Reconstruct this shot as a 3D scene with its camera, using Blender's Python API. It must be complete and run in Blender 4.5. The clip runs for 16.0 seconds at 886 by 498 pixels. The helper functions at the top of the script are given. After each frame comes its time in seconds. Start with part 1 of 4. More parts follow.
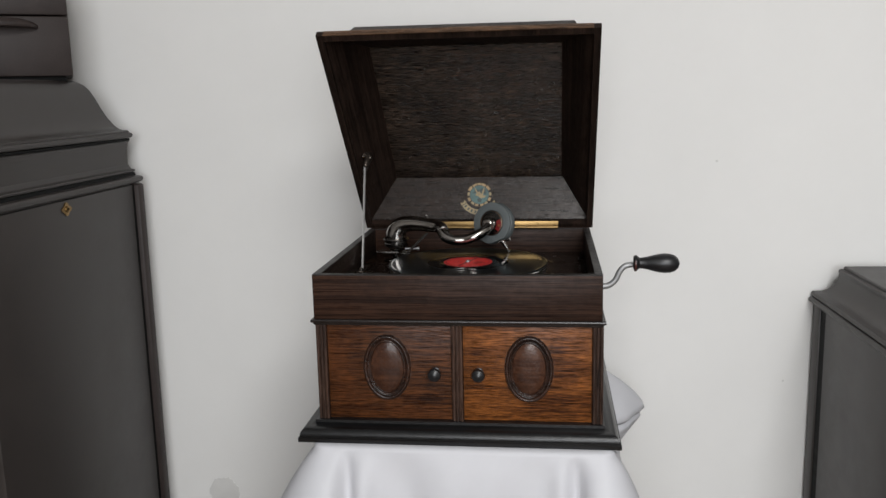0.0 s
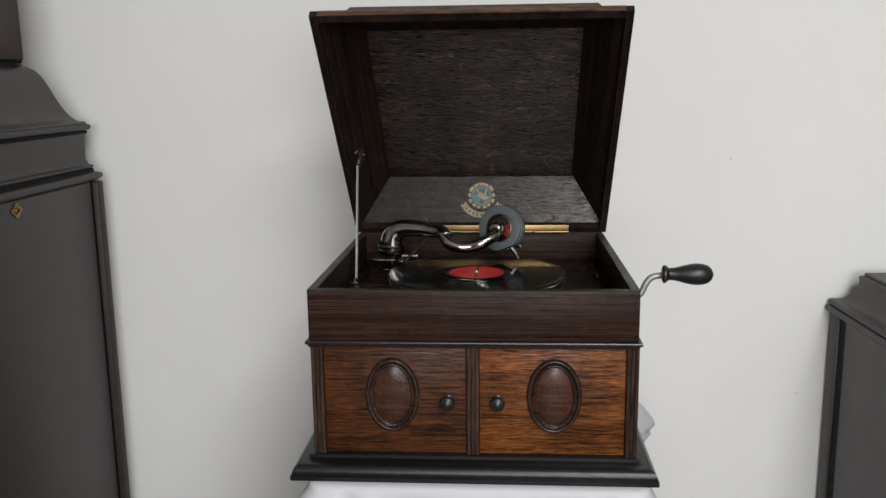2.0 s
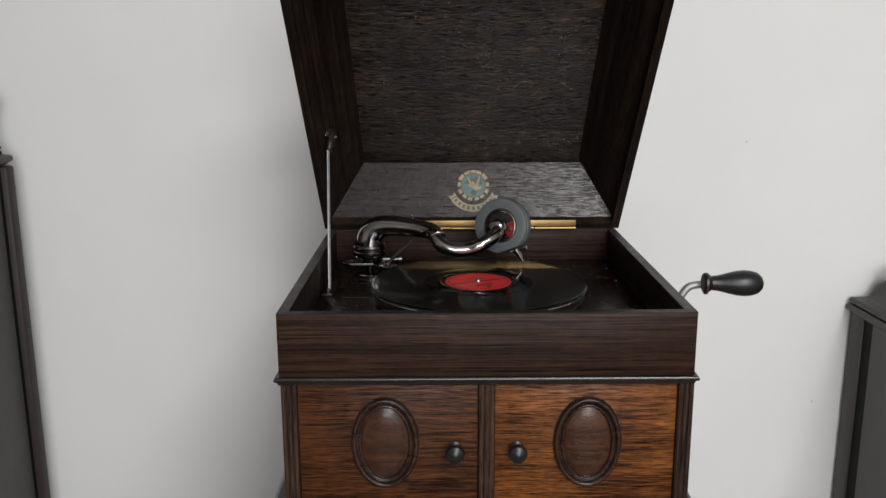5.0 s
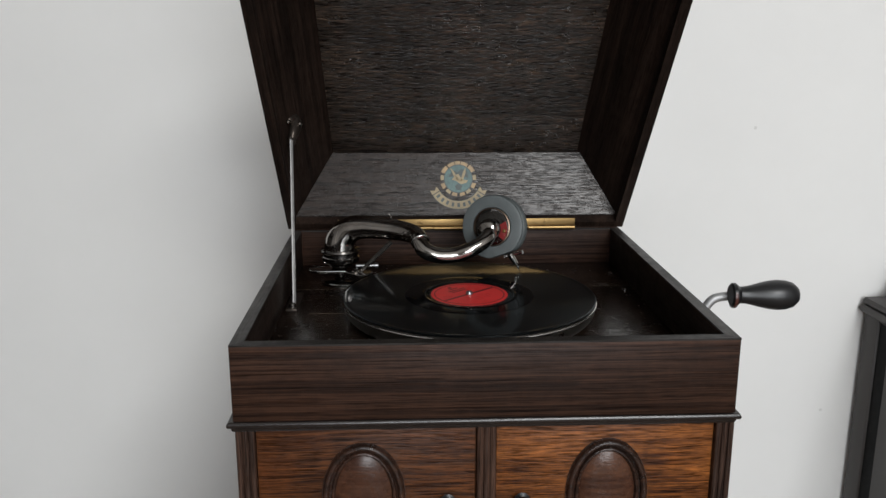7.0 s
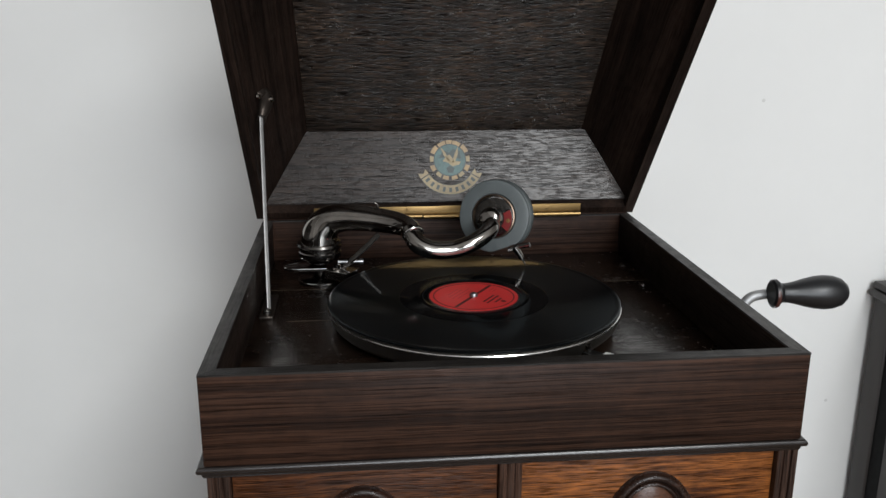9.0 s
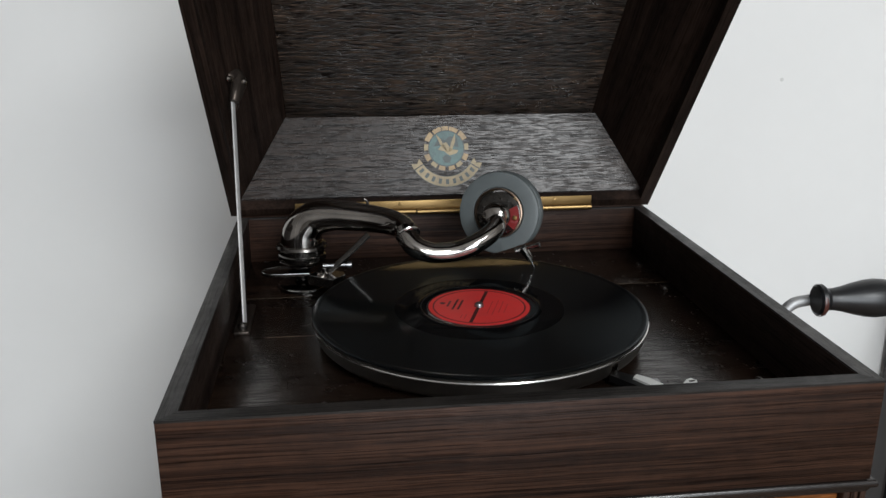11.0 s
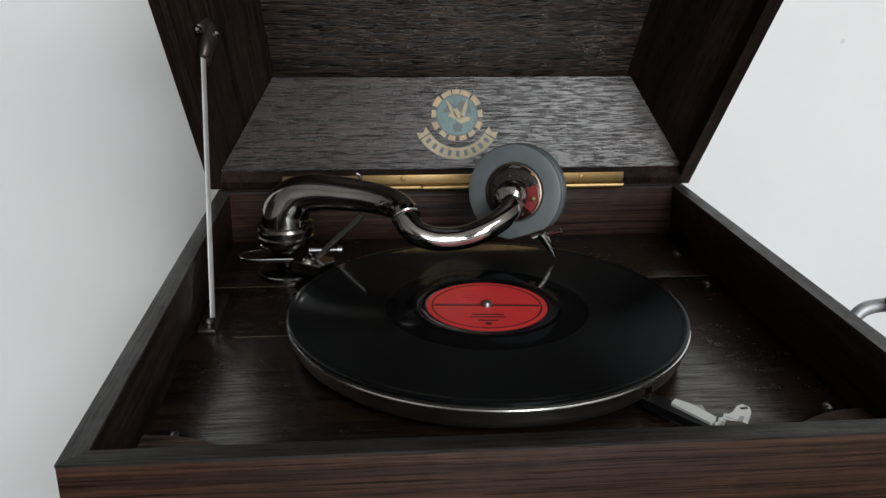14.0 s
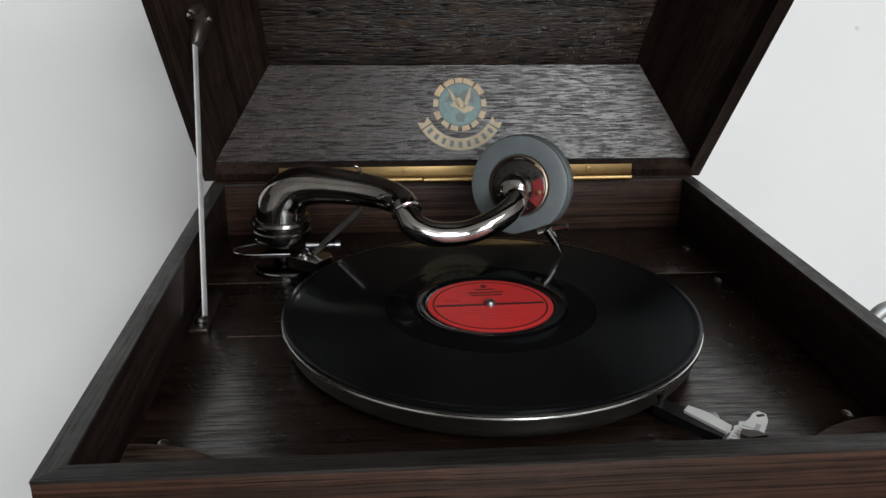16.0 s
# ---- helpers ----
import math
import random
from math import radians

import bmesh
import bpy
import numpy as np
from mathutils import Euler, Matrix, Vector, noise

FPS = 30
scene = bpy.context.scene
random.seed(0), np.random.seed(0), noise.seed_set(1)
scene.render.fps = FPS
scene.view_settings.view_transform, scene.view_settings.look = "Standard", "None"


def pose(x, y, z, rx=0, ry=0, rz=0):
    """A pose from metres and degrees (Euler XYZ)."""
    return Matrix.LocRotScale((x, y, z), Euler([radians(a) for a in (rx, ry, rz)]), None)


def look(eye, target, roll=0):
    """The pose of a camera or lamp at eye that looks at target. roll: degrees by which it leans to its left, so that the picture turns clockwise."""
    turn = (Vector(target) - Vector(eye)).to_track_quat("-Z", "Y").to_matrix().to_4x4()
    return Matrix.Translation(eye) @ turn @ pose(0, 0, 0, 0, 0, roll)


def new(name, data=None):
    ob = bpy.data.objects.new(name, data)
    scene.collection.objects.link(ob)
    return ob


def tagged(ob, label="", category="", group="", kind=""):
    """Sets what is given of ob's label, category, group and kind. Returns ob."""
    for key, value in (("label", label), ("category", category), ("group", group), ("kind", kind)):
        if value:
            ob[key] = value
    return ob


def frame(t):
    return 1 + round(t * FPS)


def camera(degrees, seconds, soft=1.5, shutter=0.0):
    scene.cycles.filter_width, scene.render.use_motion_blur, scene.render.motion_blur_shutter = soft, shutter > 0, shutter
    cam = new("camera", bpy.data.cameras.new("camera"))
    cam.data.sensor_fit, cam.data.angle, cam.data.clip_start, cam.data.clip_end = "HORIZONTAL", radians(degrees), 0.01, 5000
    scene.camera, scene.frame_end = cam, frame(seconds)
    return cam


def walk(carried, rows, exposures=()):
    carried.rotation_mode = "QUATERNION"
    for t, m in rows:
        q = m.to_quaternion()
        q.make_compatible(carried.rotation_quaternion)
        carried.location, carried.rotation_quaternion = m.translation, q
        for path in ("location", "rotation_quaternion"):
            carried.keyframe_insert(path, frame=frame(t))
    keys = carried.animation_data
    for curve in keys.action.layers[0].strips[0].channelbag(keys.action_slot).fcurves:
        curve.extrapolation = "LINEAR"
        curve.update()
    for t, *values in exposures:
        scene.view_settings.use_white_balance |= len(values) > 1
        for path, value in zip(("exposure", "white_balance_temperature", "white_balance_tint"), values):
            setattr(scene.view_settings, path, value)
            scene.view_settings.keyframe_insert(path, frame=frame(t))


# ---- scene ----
cam = camera(54.30, 16.0)
ROWS = [  # seconds, x, y, z, yaw, pitch, roll
    (0, 0.1283, -1.1457, 1.2353, 6.88, -10.34, 1.33),
    (0.5, 0.0913, -1.1130, 1.2395, 5.72, -10.57, 1.21),
    (1, 0.0659, -1.1014, 1.2427, 5.05, -10.58, 1.01),
    (1.5, 0.0544, -1.0660, 1.2361, 4.48, -10.72, 0.93),
    (2, 0.0384, -1.0057, 1.2333, 3.94, -10.90, 0.76),
    (2.5, 0.0178, -0.9567, 1.2303, 3.16, -11.32, 0.50),
    (3, -0.0060, -0.9199, 1.2275, 2.24, -11.60, 0.34),
    (3.5, -0.0286, -0.8875, 1.2257, 1.34, -11.86, 0.40),
    (4, -0.0382, -0.8593, 1.2313, 0.59, -12.10, 0.38),
    (6.5, -0.0488, -0.6611, 1.2184, -1.51, -13.54, 0.06),
    (7, -0.0626, -0.6312, 1.2194, -2.50, -13.88, -0.01),
    (7.5, -0.0751, -0.6015, 1.2200, -3.16, -14.45, -0.12),
    (8, -0.0838, -0.5657, 1.2131, -3.95, -15.07, -0.17),
    (8.5, -0.0917, -0.5337, 1.2104, -4.82, -15.47, -0.16),
    (11, -0.1000, -0.4101, 1.2020, -6.81, -17.06, 0.04),
    (11.5, -0.0947, -0.3798, 1.1946, -6.26, -17.73, -0.09),
    (12, -0.0878, -0.3610, 1.1933, -5.93, -18.11, -0.17),
    (12.5, -0.0848, -0.3466, 1.1916, -5.77, -18.44, -0.27),
    (13, -0.0830, -0.3343, 1.1873, -5.42, -18.73, -0.41),
    (13.5, -0.0811, -0.3236, 1.1852, -5.14, -19.08, -0.36),
    (14, -0.0721, -0.3070, 1.1847, -4.83, -19.39, -0.37),
    (14.5, -0.0683, -0.2850, 1.1846, -4.36, -19.62, -0.38),
    (15, -0.0663, -0.2830, 1.1836, -4.26, -19.87, -0.45),
    (15.5, -0.0679, -0.2831, 1.1822, -4.40, -20.07, -0.49),
    (16, -0.0696, -0.2832, 1.1827, -4.63, -20.27, -0.44),
]
walk(cam, [(t, pose(x, y, z, 90 + pitch, roll, yaw)) for t, x, y, z, yaw, pitch, roll in ROWS],
     exposures=[(0, 0.29, 6380, 9), (4, 0.29, 6380, 9), (7, 0.38, 6280, 8), (11, 0.46, 6130, 7), (13.5, 0.48, 6130, 7), (16, 0.52, 6150, 7)])

# world and light -------------------------------------------------------
world = bpy.data.worlds.new("world")
scene.world = world
world.use_nodes = True
world.node_tree.nodes["Background"].inputs[0].default_value = (0.75, 0.82, 1.0, 1)
world.node_tree.nodes["Background"].inputs[1].default_value = 0.6


def area_lamp(name, eye, target, sx, sy, power, colour):
    data = bpy.data.lights.new(name, "AREA")
    data.shape, data.size, data.size_y, data.energy, data.color = "RECTANGLE", sx, sy, power, colour
    ob = new(name, data)
    ob.matrix_world = look(eye, target)
    return tagged(ob, kind="structure")


area_lamp("ceiling_lamp", (0.78, -2.35, 2.54), (0.78, -2.35, 0), 0.9, 1.4, 56, (1.0, 0.985, 0.96))
area_lamp("window_light", (0.5, -3.30, 1.55), (0.5, 0.0, 1.45), 1.8, 1.4, 50, (0.985, 0.985, 0.985))


# materials -------------------------------------------------------------
def material(name):
    mat = bpy.data.materials.new(name)
    mat.use_nodes = True
    nt = mat.node_tree
    return mat, nt, nt.nodes["Principled BSDF"]


def node(nt, kind, **inputs):
    n = nt.nodes.new(kind)
    for key, value in inputs.items():
        n.inputs[key.replace("_", " ")].default_value = value
    return n


def ramp(nt, source, stops):
    n = nt.nodes.new("ShaderNodeValToRGB")
    while len(n.color_ramp.elements) < len(stops):
        n.color_ramp.elements.new(0.5)
    for e, (at, c) in zip(n.color_ramp.elements, stops):
        e.position, e.color = at, (*c, 1) if len(c) == 3 else c
    nt.links.new(source, n.inputs[0])
    return n.outputs[0]


def bump(nt, bsdf, height, strength, distance):
    n = node(nt, "ShaderNodeBump", Strength=strength, Distance=distance)
    nt.links.new(height, n.inputs["Height"])
    nt.links.new(n.outputs[0], bsdf.inputs["Normal"])


def wood(name, dark, light, along="x", rough=(0.3, 0.5), lines=200, run=2.5, pores=0.6, pore=(1100, 26), relief=0.0004, specular=0.4, wave=0.006, figure=0.4, patch=None, vary=0.5, worn=1.25):
    """Stained open-grained wood: annual lines along one axis, dark pore dashes, broad figure, stain patches.
    lines, run: grain per metre across and along; pore: the same for the pore dashes; worn: lift of the palest dashes,
    worn ridges and painted glints alike."""
    mat, nt, b = material(name)
    tc = nt.nodes.new("ShaderNodeTexCoord")
    info = nt.nodes.new("ShaderNodeObjectInfo")
    off = node(nt, "ShaderNodeVectorMath")
    off.operation = "MULTIPLY_ADD"
    nt.links.new(info.outputs["Random"], off.inputs[0])
    off.inputs[1].default_value = (0.7, 0.9, 1.3)
    nt.links.new(tc.outputs["Object"], off.inputs[2])

    def noise(vector, scale, detail=4, roughness=0.6):
        n = node(nt, "ShaderNodeTexNoise", Scale=scale, Detail=detail, Roughness=roughness)
        nt.links.new(vector, n.inputs["Vector"])
        return n

    sway = node(nt, "ShaderNodeVectorMath")
    sway.operation = "MULTIPLY_ADD"
    nt.links.new(noise(off.outputs[0], 9, 3).outputs["Color"], sway.inputs[0])
    sway.inputs[1].default_value = (wave, wave, wave)
    nt.links.new(off.outputs[0], sway.inputs[2])

    def grain(across, length, detail=4, roughness=0.6):
        m = node(nt, "ShaderNodeMapping")
        m.inputs["Scale"].default_value = [length if axis == along else across for axis in "xyz"]
        nt.links.new(sway.outputs[0], m.inputs[0])
        return noise(m.outputs[0], 1.0, detail, roughness).outputs["Fac"]

    def times(a, b, factor):
        n = node(nt, "ShaderNodeMix")
        n.data_type, n.blend_type = "RGBA", "MULTIPLY"
        n.inputs["Factor"].default_value = factor
        nt.links.new(a, n.inputs[6])
        nt.links.new(b, n.inputs[7])
        return n.outputs[2]

    def weigh(a, wa, b, wb):
        m1 = node(nt, "ShaderNodeMath")
        m1.operation = "MULTIPLY"
        nt.links.new(a, m1.inputs[0])
        m1.inputs[1].default_value = wa
        m2 = node(nt, "ShaderNodeMath")
        m2.operation = "MULTIPLY_ADD"
        nt.links.new(b, m2.inputs[0])
        m2.inputs[1].default_value = wb
        nt.links.new(m1.outputs[0], m2.inputs[2])
        return m2.outputs[0]

    bands = grain(lines, run, 5, 0.7)
    broad = grain(lines / 7, run * 0.7, 3)
    dashes = grain(pore[0], pore[1], 2)
    cracks = grain(pore[0] * 0.45, pore[1] * 0.5, 3)
    blotch = noise(off.outputs[0], 14, 4)
    fleck = noise(off.outputs[0], 90, 4, 0.7)
    open_pore = ramp(nt, dashes, [(0.40, (0, 0, 0)), (0.50, (1, 1, 1))])
    crack = ramp(nt, cracks, [(0.33, (0, 0, 0)), (0.42, (1, 1, 1))])
    tint = ramp(nt, weigh(broad, figure, bands, 1 - figure), [(0.41, dark), (0.5, [(p + q) / 2 for p, q in zip(dark, light)]), (0.59, light)])
    if patch:
        mix = node(nt, "ShaderNodeMix")
        mix.data_type = "RGBA"
        nt.links.new(ramp(nt, weigh(blotch.outputs["Fac"], 0.6, broad, 0.4), [(0.47, (0, 0, 0)), (0.66, (0.85, 0.85, 0.85))]), mix.inputs["Factor"])
        nt.links.new(tint, mix.inputs[6])
        mix.inputs[7].default_value = (*patch, 1)
        tint = mix.outputs[2]
    tint = times(tint, ramp(nt, dashes, [(0.38, (0.12, 0.10, 0.09)), (0.49, (1, 1, 1)), (0.57, (1.1, 1.1, 1.1)), (0.63, (worn, worn * 0.97, worn * 0.94))]), pores)
    tint = times(tint, crack, pores)
    tint = times(tint, ramp(nt, blotch.outputs["Fac"], [(0.30, (0.45, 0.44, 0.43)), (0.70, (1.4, 1.4, 1.4))]), vary)
    tint = times(tint, ramp(nt, fleck.outputs["Fac"], [(0.35, (0.7, 0.7, 0.7)), (0.65, (1.25, 1.25, 1.25))]), 0.5)
    nt.links.new(tint, b.inputs["Base Color"])
    r = nt.nodes.new("ShaderNodeMapRange")
    nt.links.new(weigh(fleck.outputs["Fac"], 0.6, blotch.outputs["Fac"], 0.4), r.inputs[0])
    r.inputs[1].default_value, r.inputs[2].default_value = 0.35, 0.65
    r.inputs[3].default_value, r.inputs[4].default_value = rough[1], rough[0]
    nt.links.new(r.outputs[0], b.inputs["Roughness"])
    shine = node(nt, "ShaderNodeMapRange")
    nt.links.new(times(open_pore, crack, 1.0), shine.inputs[0])
    shine.inputs[3].default_value, shine.inputs[4].default_value = specular * (1 - pores), specular
    nt.links.new(shine.outputs[0], b.inputs["Specular IOR Level"])
    bump(nt, b, weigh(weigh(open_pore, 0.5, crack, 0.7), 1.0, bands, 0.6), 0.7, relief)
    return mat


def plain(name, colour, rough, metal=0.0, vary=0.15, scale=60, relief=0.0, specular=0.5, coat=0.0):
    """Paint, metal, rubber: even colour with faint mottling, smudged gloss and fine relief."""
    mat, nt, b = material(name)
    tc = nt.nodes.new("ShaderNodeTexCoord")
    n1 = node(nt, "ShaderNodeTexNoise", Scale=scale, Detail=5, Roughness=0.65)
    n2 = node(nt, "ShaderNodeTexNoise", Scale=scale / 9, Detail=3)
    for n in (n1, n2):
        nt.links.new(tc.outputs["Object"], n.inputs["Vector"])
    add = node(nt, "ShaderNodeMath")
    add.operation = "MULTIPLY_ADD"
    nt.links.new(n1.outputs["Fac"], add.inputs[0])
    add.inputs[1].default_value = 0.5
    half = node(nt, "ShaderNodeMath")
    half.operation = "MULTIPLY"
    half.inputs[1].default_value = 0.5
    nt.links.new(n2.outputs["Fac"], half.inputs[0])
    nt.links.new(half.outputs[0], add.inputs[2])
    c = ramp(nt, add.outputs[0], [(0.35, [v * (1 - vary) for v in colour]), (0.65, [min(1, v * (1 + vary)) for v in colour])])
    nt.links.new(c, b.inputs["Base Color"])
    r = nt.nodes.new("ShaderNodeMapRange")
    nt.links.new(n1.outputs["Fac"], r.inputs[0])
    r.inputs[3].default_value, r.inputs[4].default_value = max(0.02, rough * 0.75), min(1, rough * 1.3)
    nt.links.new(r.outputs[0], b.inputs["Roughness"])
    b.inputs["Metallic"].default_value = metal
    b.inputs["Specular IOR Level"].default_value = specular
    b.inputs["Coat Weight"].default_value = coat
    if relief:
        bump(nt, b, n1.outputs["Fac"], 0.6, relief)
    return mat


WOOD = wood("dark_oak", (0.0125, 0.0060, 0.0040), (0.042, 0.0204, 0.0126), "x", (0.38, 0.52), lines=380, run=1.2, pores=0.5, pore=(1400, 11), relief=0.00012, specular=0.18, figure=0.25, wave=0.003)
WOOD_Y = wood("dark_oak_side", (0.0092, 0.0056, 0.0043), (0.030, 0.0182, 0.0134), "y", (0.42, 0.56), run=1.2, relief=0.00015, specular=0.18, pores=0.4, wave=0.003)
WOOD_Z = wood("dark_oak_upright", (0.014, 0.0074, 0.0054), (0.058, 0.030, 0.0200), "z", (0.34, 0.5), lines=300, run=6, pores=0.6, relief=0.0002, specular=0.35)
# One worn oak in two tones: front and back painted shaded, sides lit.
RIM = wood("worn_shaded_rim_oak", (0.005, 0.0042, 0.0038), (0.027, 0.0232, 0.0208), "x", (0.38, 0.55), run=3, relief=0.0001, pores=0.4, vary=1.0, wave=0.003, specular=0.3)
RIM_Y = wood("worn_lit_rim_oak", (0.026, 0.023, 0.0215), (0.082, 0.075, 0.070), "y", (0.35, 0.55), run=3, relief=0.0001, pores=0.4, vary=0.8, wave=0.003)
# High worn value: glints on the grain ridges painted as pale dashes.
LID_IN = wood("rough_dark_oak", (0.0110, 0.0074, 0.0054), (0.047, 0.0325, 0.0236), "x", (0.24, 0.40), lines=320, run=12, pores=0.9, pore=(900, 60), relief=0.0013, figure=0.25, specular=0.8, wave=0.003, vary=0.9, worn=4.0)
BRAND = wood("panel_oak", (0.0115, 0.0074, 0.0055), (0.035, 0.0228, 0.0170), "x", (0.23, 0.31), lines=330, run=9.0, pores=0.6, pore=(1000, 60), relief=0.00016, specular=0.34, wave=0.006, figure=0.15, vary=0.35)
DOOR = wood("golden_oak", (0.022, 0.0073, 0.0028), (0.090, 0.0315, 0.0098), "x", (0.30, 0.45), lines=340, run=6.0, pores=0.6, pore=(1100, 40), relief=0.00025, specular=0.22, wave=0.006, figure=0.15, patch=(0.070, 0.0228, 0.0073), vary=0.35, worn=1.8)
DOOR_RED = wood("amber_oak", (0.034, 0.0100, 0.0028), (0.160, 0.054, 0.0130), "x", (0.30, 0.45), lines=380, run=11, pores=0.65, pore=(1100, 55), relief=0.00025, specular=0.22, wave=0.003, figure=0.12, patch=(0.170, 0.058, 0.0135), vary=0.4, worn=2.0)
CARVED = wood("carved_dark_oak", (0.014, 0.007, 0.005), (0.048, 0.022, 0.014), "x", (0.22, 0.36), pores=0.3, relief=0.0002)
BOARD = wood("motor_board_oak", (0.0052, 0.0029, 0.0019), (0.025, 0.0137, 0.0087), "x", (0.20, 0.29), lines=240, run=2.5, pores=0.6, pore=(800, 25), relief=0.0002, specular=0.9, wave=0.003, figure=0.2)
CUP = wood("worn_cup_wood", (0.030, 0.018, 0.013), (0.100, 0.062, 0.046), "x", (0.45, 0.6), lines=300, run=40, pores=0.5)
BLACK = plain("black_lacquer", (0.006, 0.006, 0.0065), 0.3, vary=0.5, scale=90, relief=0.0005, specular=0.4)
EBONY = plain("ebonised_wood", (0.008, 0.008, 0.009), 0.36, vary=0.3, scale=80)
CABINET = plain("matt_black_brown_lacquer", (0.030, 0.0248, 0.0226), 0.42, vary=0.2, scale=14)
# Near-black paints the shade of gaps, grooves and keyhole; also the case foot.
CABINET_DARK = plain("gap_shade_black", (0.003, 0.003, 0.003), 0.7, specular=0.2)
LEATHER = plain("dark_leathercloth", (0.030, 0.0215, 0.0195), 0.5, vary=0.2, scale=240, relief=0.0005, specular=0.3)
NICKEL = plain("polished_nickel", (0.37, 0.345, 0.32), 0.10, metal=1.0, vary=0.22, scale=70, relief=0.00005)
NICKEL_OLD = plain("dull_nickel", (0.30, 0.285, 0.27), 0.24, metal=1.0, vary=0.25, scale=60)
STEEL = plain("grey_steel", (0.40, 0.40, 0.41), 0.32, metal=1.0, vary=0.2, scale=60)
CRANK_STEEL = plain("matt_grey_steel", (0.34, 0.34, 0.34), 0.5, metal=0.7, vary=0.2, scale=120)
STAY_STEEL = plain("satin_steel", (0.62, 0.61, 0.60), 0.36, metal=0.75, vary=0.15, scale=90)
BRIGHT = plain("bright_steel", (0.80, 0.79, 0.77), 0.18, metal=1.0, vary=0.08)
BRONZE = plain("dark_bronze", (0.06, 0.048, 0.04), 0.32, metal=0.8, vary=0.3)
BRASS = plain("brass", (0.29, 0.19, 0.080), 0.38, metal=1.0, vary=0.18, scale=50)
WHITE_METAL = plain("white_enamel", (0.72, 0.72, 0.70), 0.35, vary=0.06)
RUBBER = plain("grey_rubber", (0.088, 0.099, 0.100), 0.45, vary=0.14, scale=70)
RED = plain("red_paper", (0.62, 0.030, 0.028), 0.45, vary=0.10, scale=90)
RED_DARK = plain("dark_red_enamel", (0.16, 0.012, 0.012), 0.35)
INK = plain("black_ink", (0.045, 0.006, 0.006), 0.5)
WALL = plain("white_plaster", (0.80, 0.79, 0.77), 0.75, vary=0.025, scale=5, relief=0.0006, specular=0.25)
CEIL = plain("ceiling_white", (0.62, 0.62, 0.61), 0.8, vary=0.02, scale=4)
# For the unseen walls: grey chosen to cut fill light and darken reflections.
DIM = plain("bounce_dimming_grey", (0.26, 0.25, 0.24), 0.8, vary=0.05, scale=4)
DARK_NICKEL = plain("tarnished_nickel", (0.13, 0.122, 0.115), 0.2, metal=1.0, vary=0.4, scale=140, relief=0.0003)
PLATTER = plain("brushed_nickel", (0.17, 0.155, 0.14), 0.4, metal=1.0, vary=0.15, scale=50)
HUB = plain("dark_engraved_nickel", (0.085, 0.08, 0.075), 0.2, metal=1.0, vary=0.4, scale=160, relief=0.0006)
FLOOR = wood("floor_boards", (0.10, 0.065, 0.04), (0.24, 0.16, 0.10), "y", (0.3, 0.5), lines=60, run=1.5)
CLOTH = plain("white_satin", (0.52, 0.52, 0.545), 0.55, vary=0.03, scale=30)
PLATE = plain("grey_wall_filler", (0.66, 0.65, 0.63), 0.8, vary=0.06, scale=25, relief=0.0006)
GOLD = plain("gold_transfer", (0.33, 0.22, 0.10), 0.42, vary=0.45, scale=300)
CREAM = plain("cream_transfer", (0.31, 0.235, 0.120), 0.42, vary=0.35, scale=300)
TEAL = plain("teal_transfer", (0.060, 0.118, 0.112), 0.42, vary=0.5, scale=220)
DARK_TEAL = plain("dark_transfer", (0.03, 0.045, 0.042), 0.42, vary=0.3, scale=220)


def shellac():
    """Black record with fine grooves: a sheen spread across them, sharp along them, over black."""
    mat, nt, b = material("black_shellac")
    b.inputs["Base Color"].default_value = (0.0028, 0.003, 0.0033, 1)
    b.inputs["Roughness"].default_value = 0.07
    b.inputs["Specular IOR Level"].default_value = 0.07
    gloss = node(nt, "ShaderNodeBsdfAnisotropic", Roughness=0.36, Anisotropy=0.7)
    gloss.distribution = "BECKMANN"
    gloss.inputs["Color"].default_value = (0.85, 0.95, 1.0, 1)
    tan = nt.nodes.new("ShaderNodeTangent")
    tan.direction_type, tan.axis = "RADIAL", "Z"
    nt.links.new(tan.outputs[0], gloss.inputs["Tangent"])
    mix = nt.nodes.new("ShaderNodeMixShader")
    share = node(nt, "ShaderNodeMath")
    share.operation = "MULTIPLY"
    nt.links.new(node(nt, "ShaderNodeFresnel", IOR=1.45).outputs[0], share.inputs[0])
    share.inputs[1].default_value = 0.36
    nt.links.new(share.outputs[0], mix.inputs[0])
    nt.links.new(b.outputs[0], mix.inputs[1])
    nt.links.new(gloss.outputs[0], mix.inputs[2])
    nt.links.new(mix.outputs[0], nt.nodes["Material Output"].inputs["Surface"])
    return mat


SHELLAC = shellac()
SHELLAC_SMOOTH = plain("smooth_shellac", (0.0025, 0.0026, 0.003), 0.08, vary=0.1, specular=0.09)


# building blocks -------------------------------------------------------
def part(name, bm, mat, parent=None, label="", m=None, sharp=0.6, **tags):
    """One mesh object from a bmesh, under a thing or a part."""
    bm.normal_update()
    for f in bm.faces:
        f.smooth = True
    for e in bm.edges:
        if len(e.link_faces) == 2 and e.calc_face_angle(0) > sharp:
            e.smooth = False
    data = bpy.data.meshes.new(name)
    bm.to_mesh(data)
    bm.free()
    data.materials.append(mat)
    ob = new(name, data)
    if parent:
        ob.parent = parent
    if m is not None:
        ob.matrix_basis = m
    return tagged(ob, label=label, **tags)


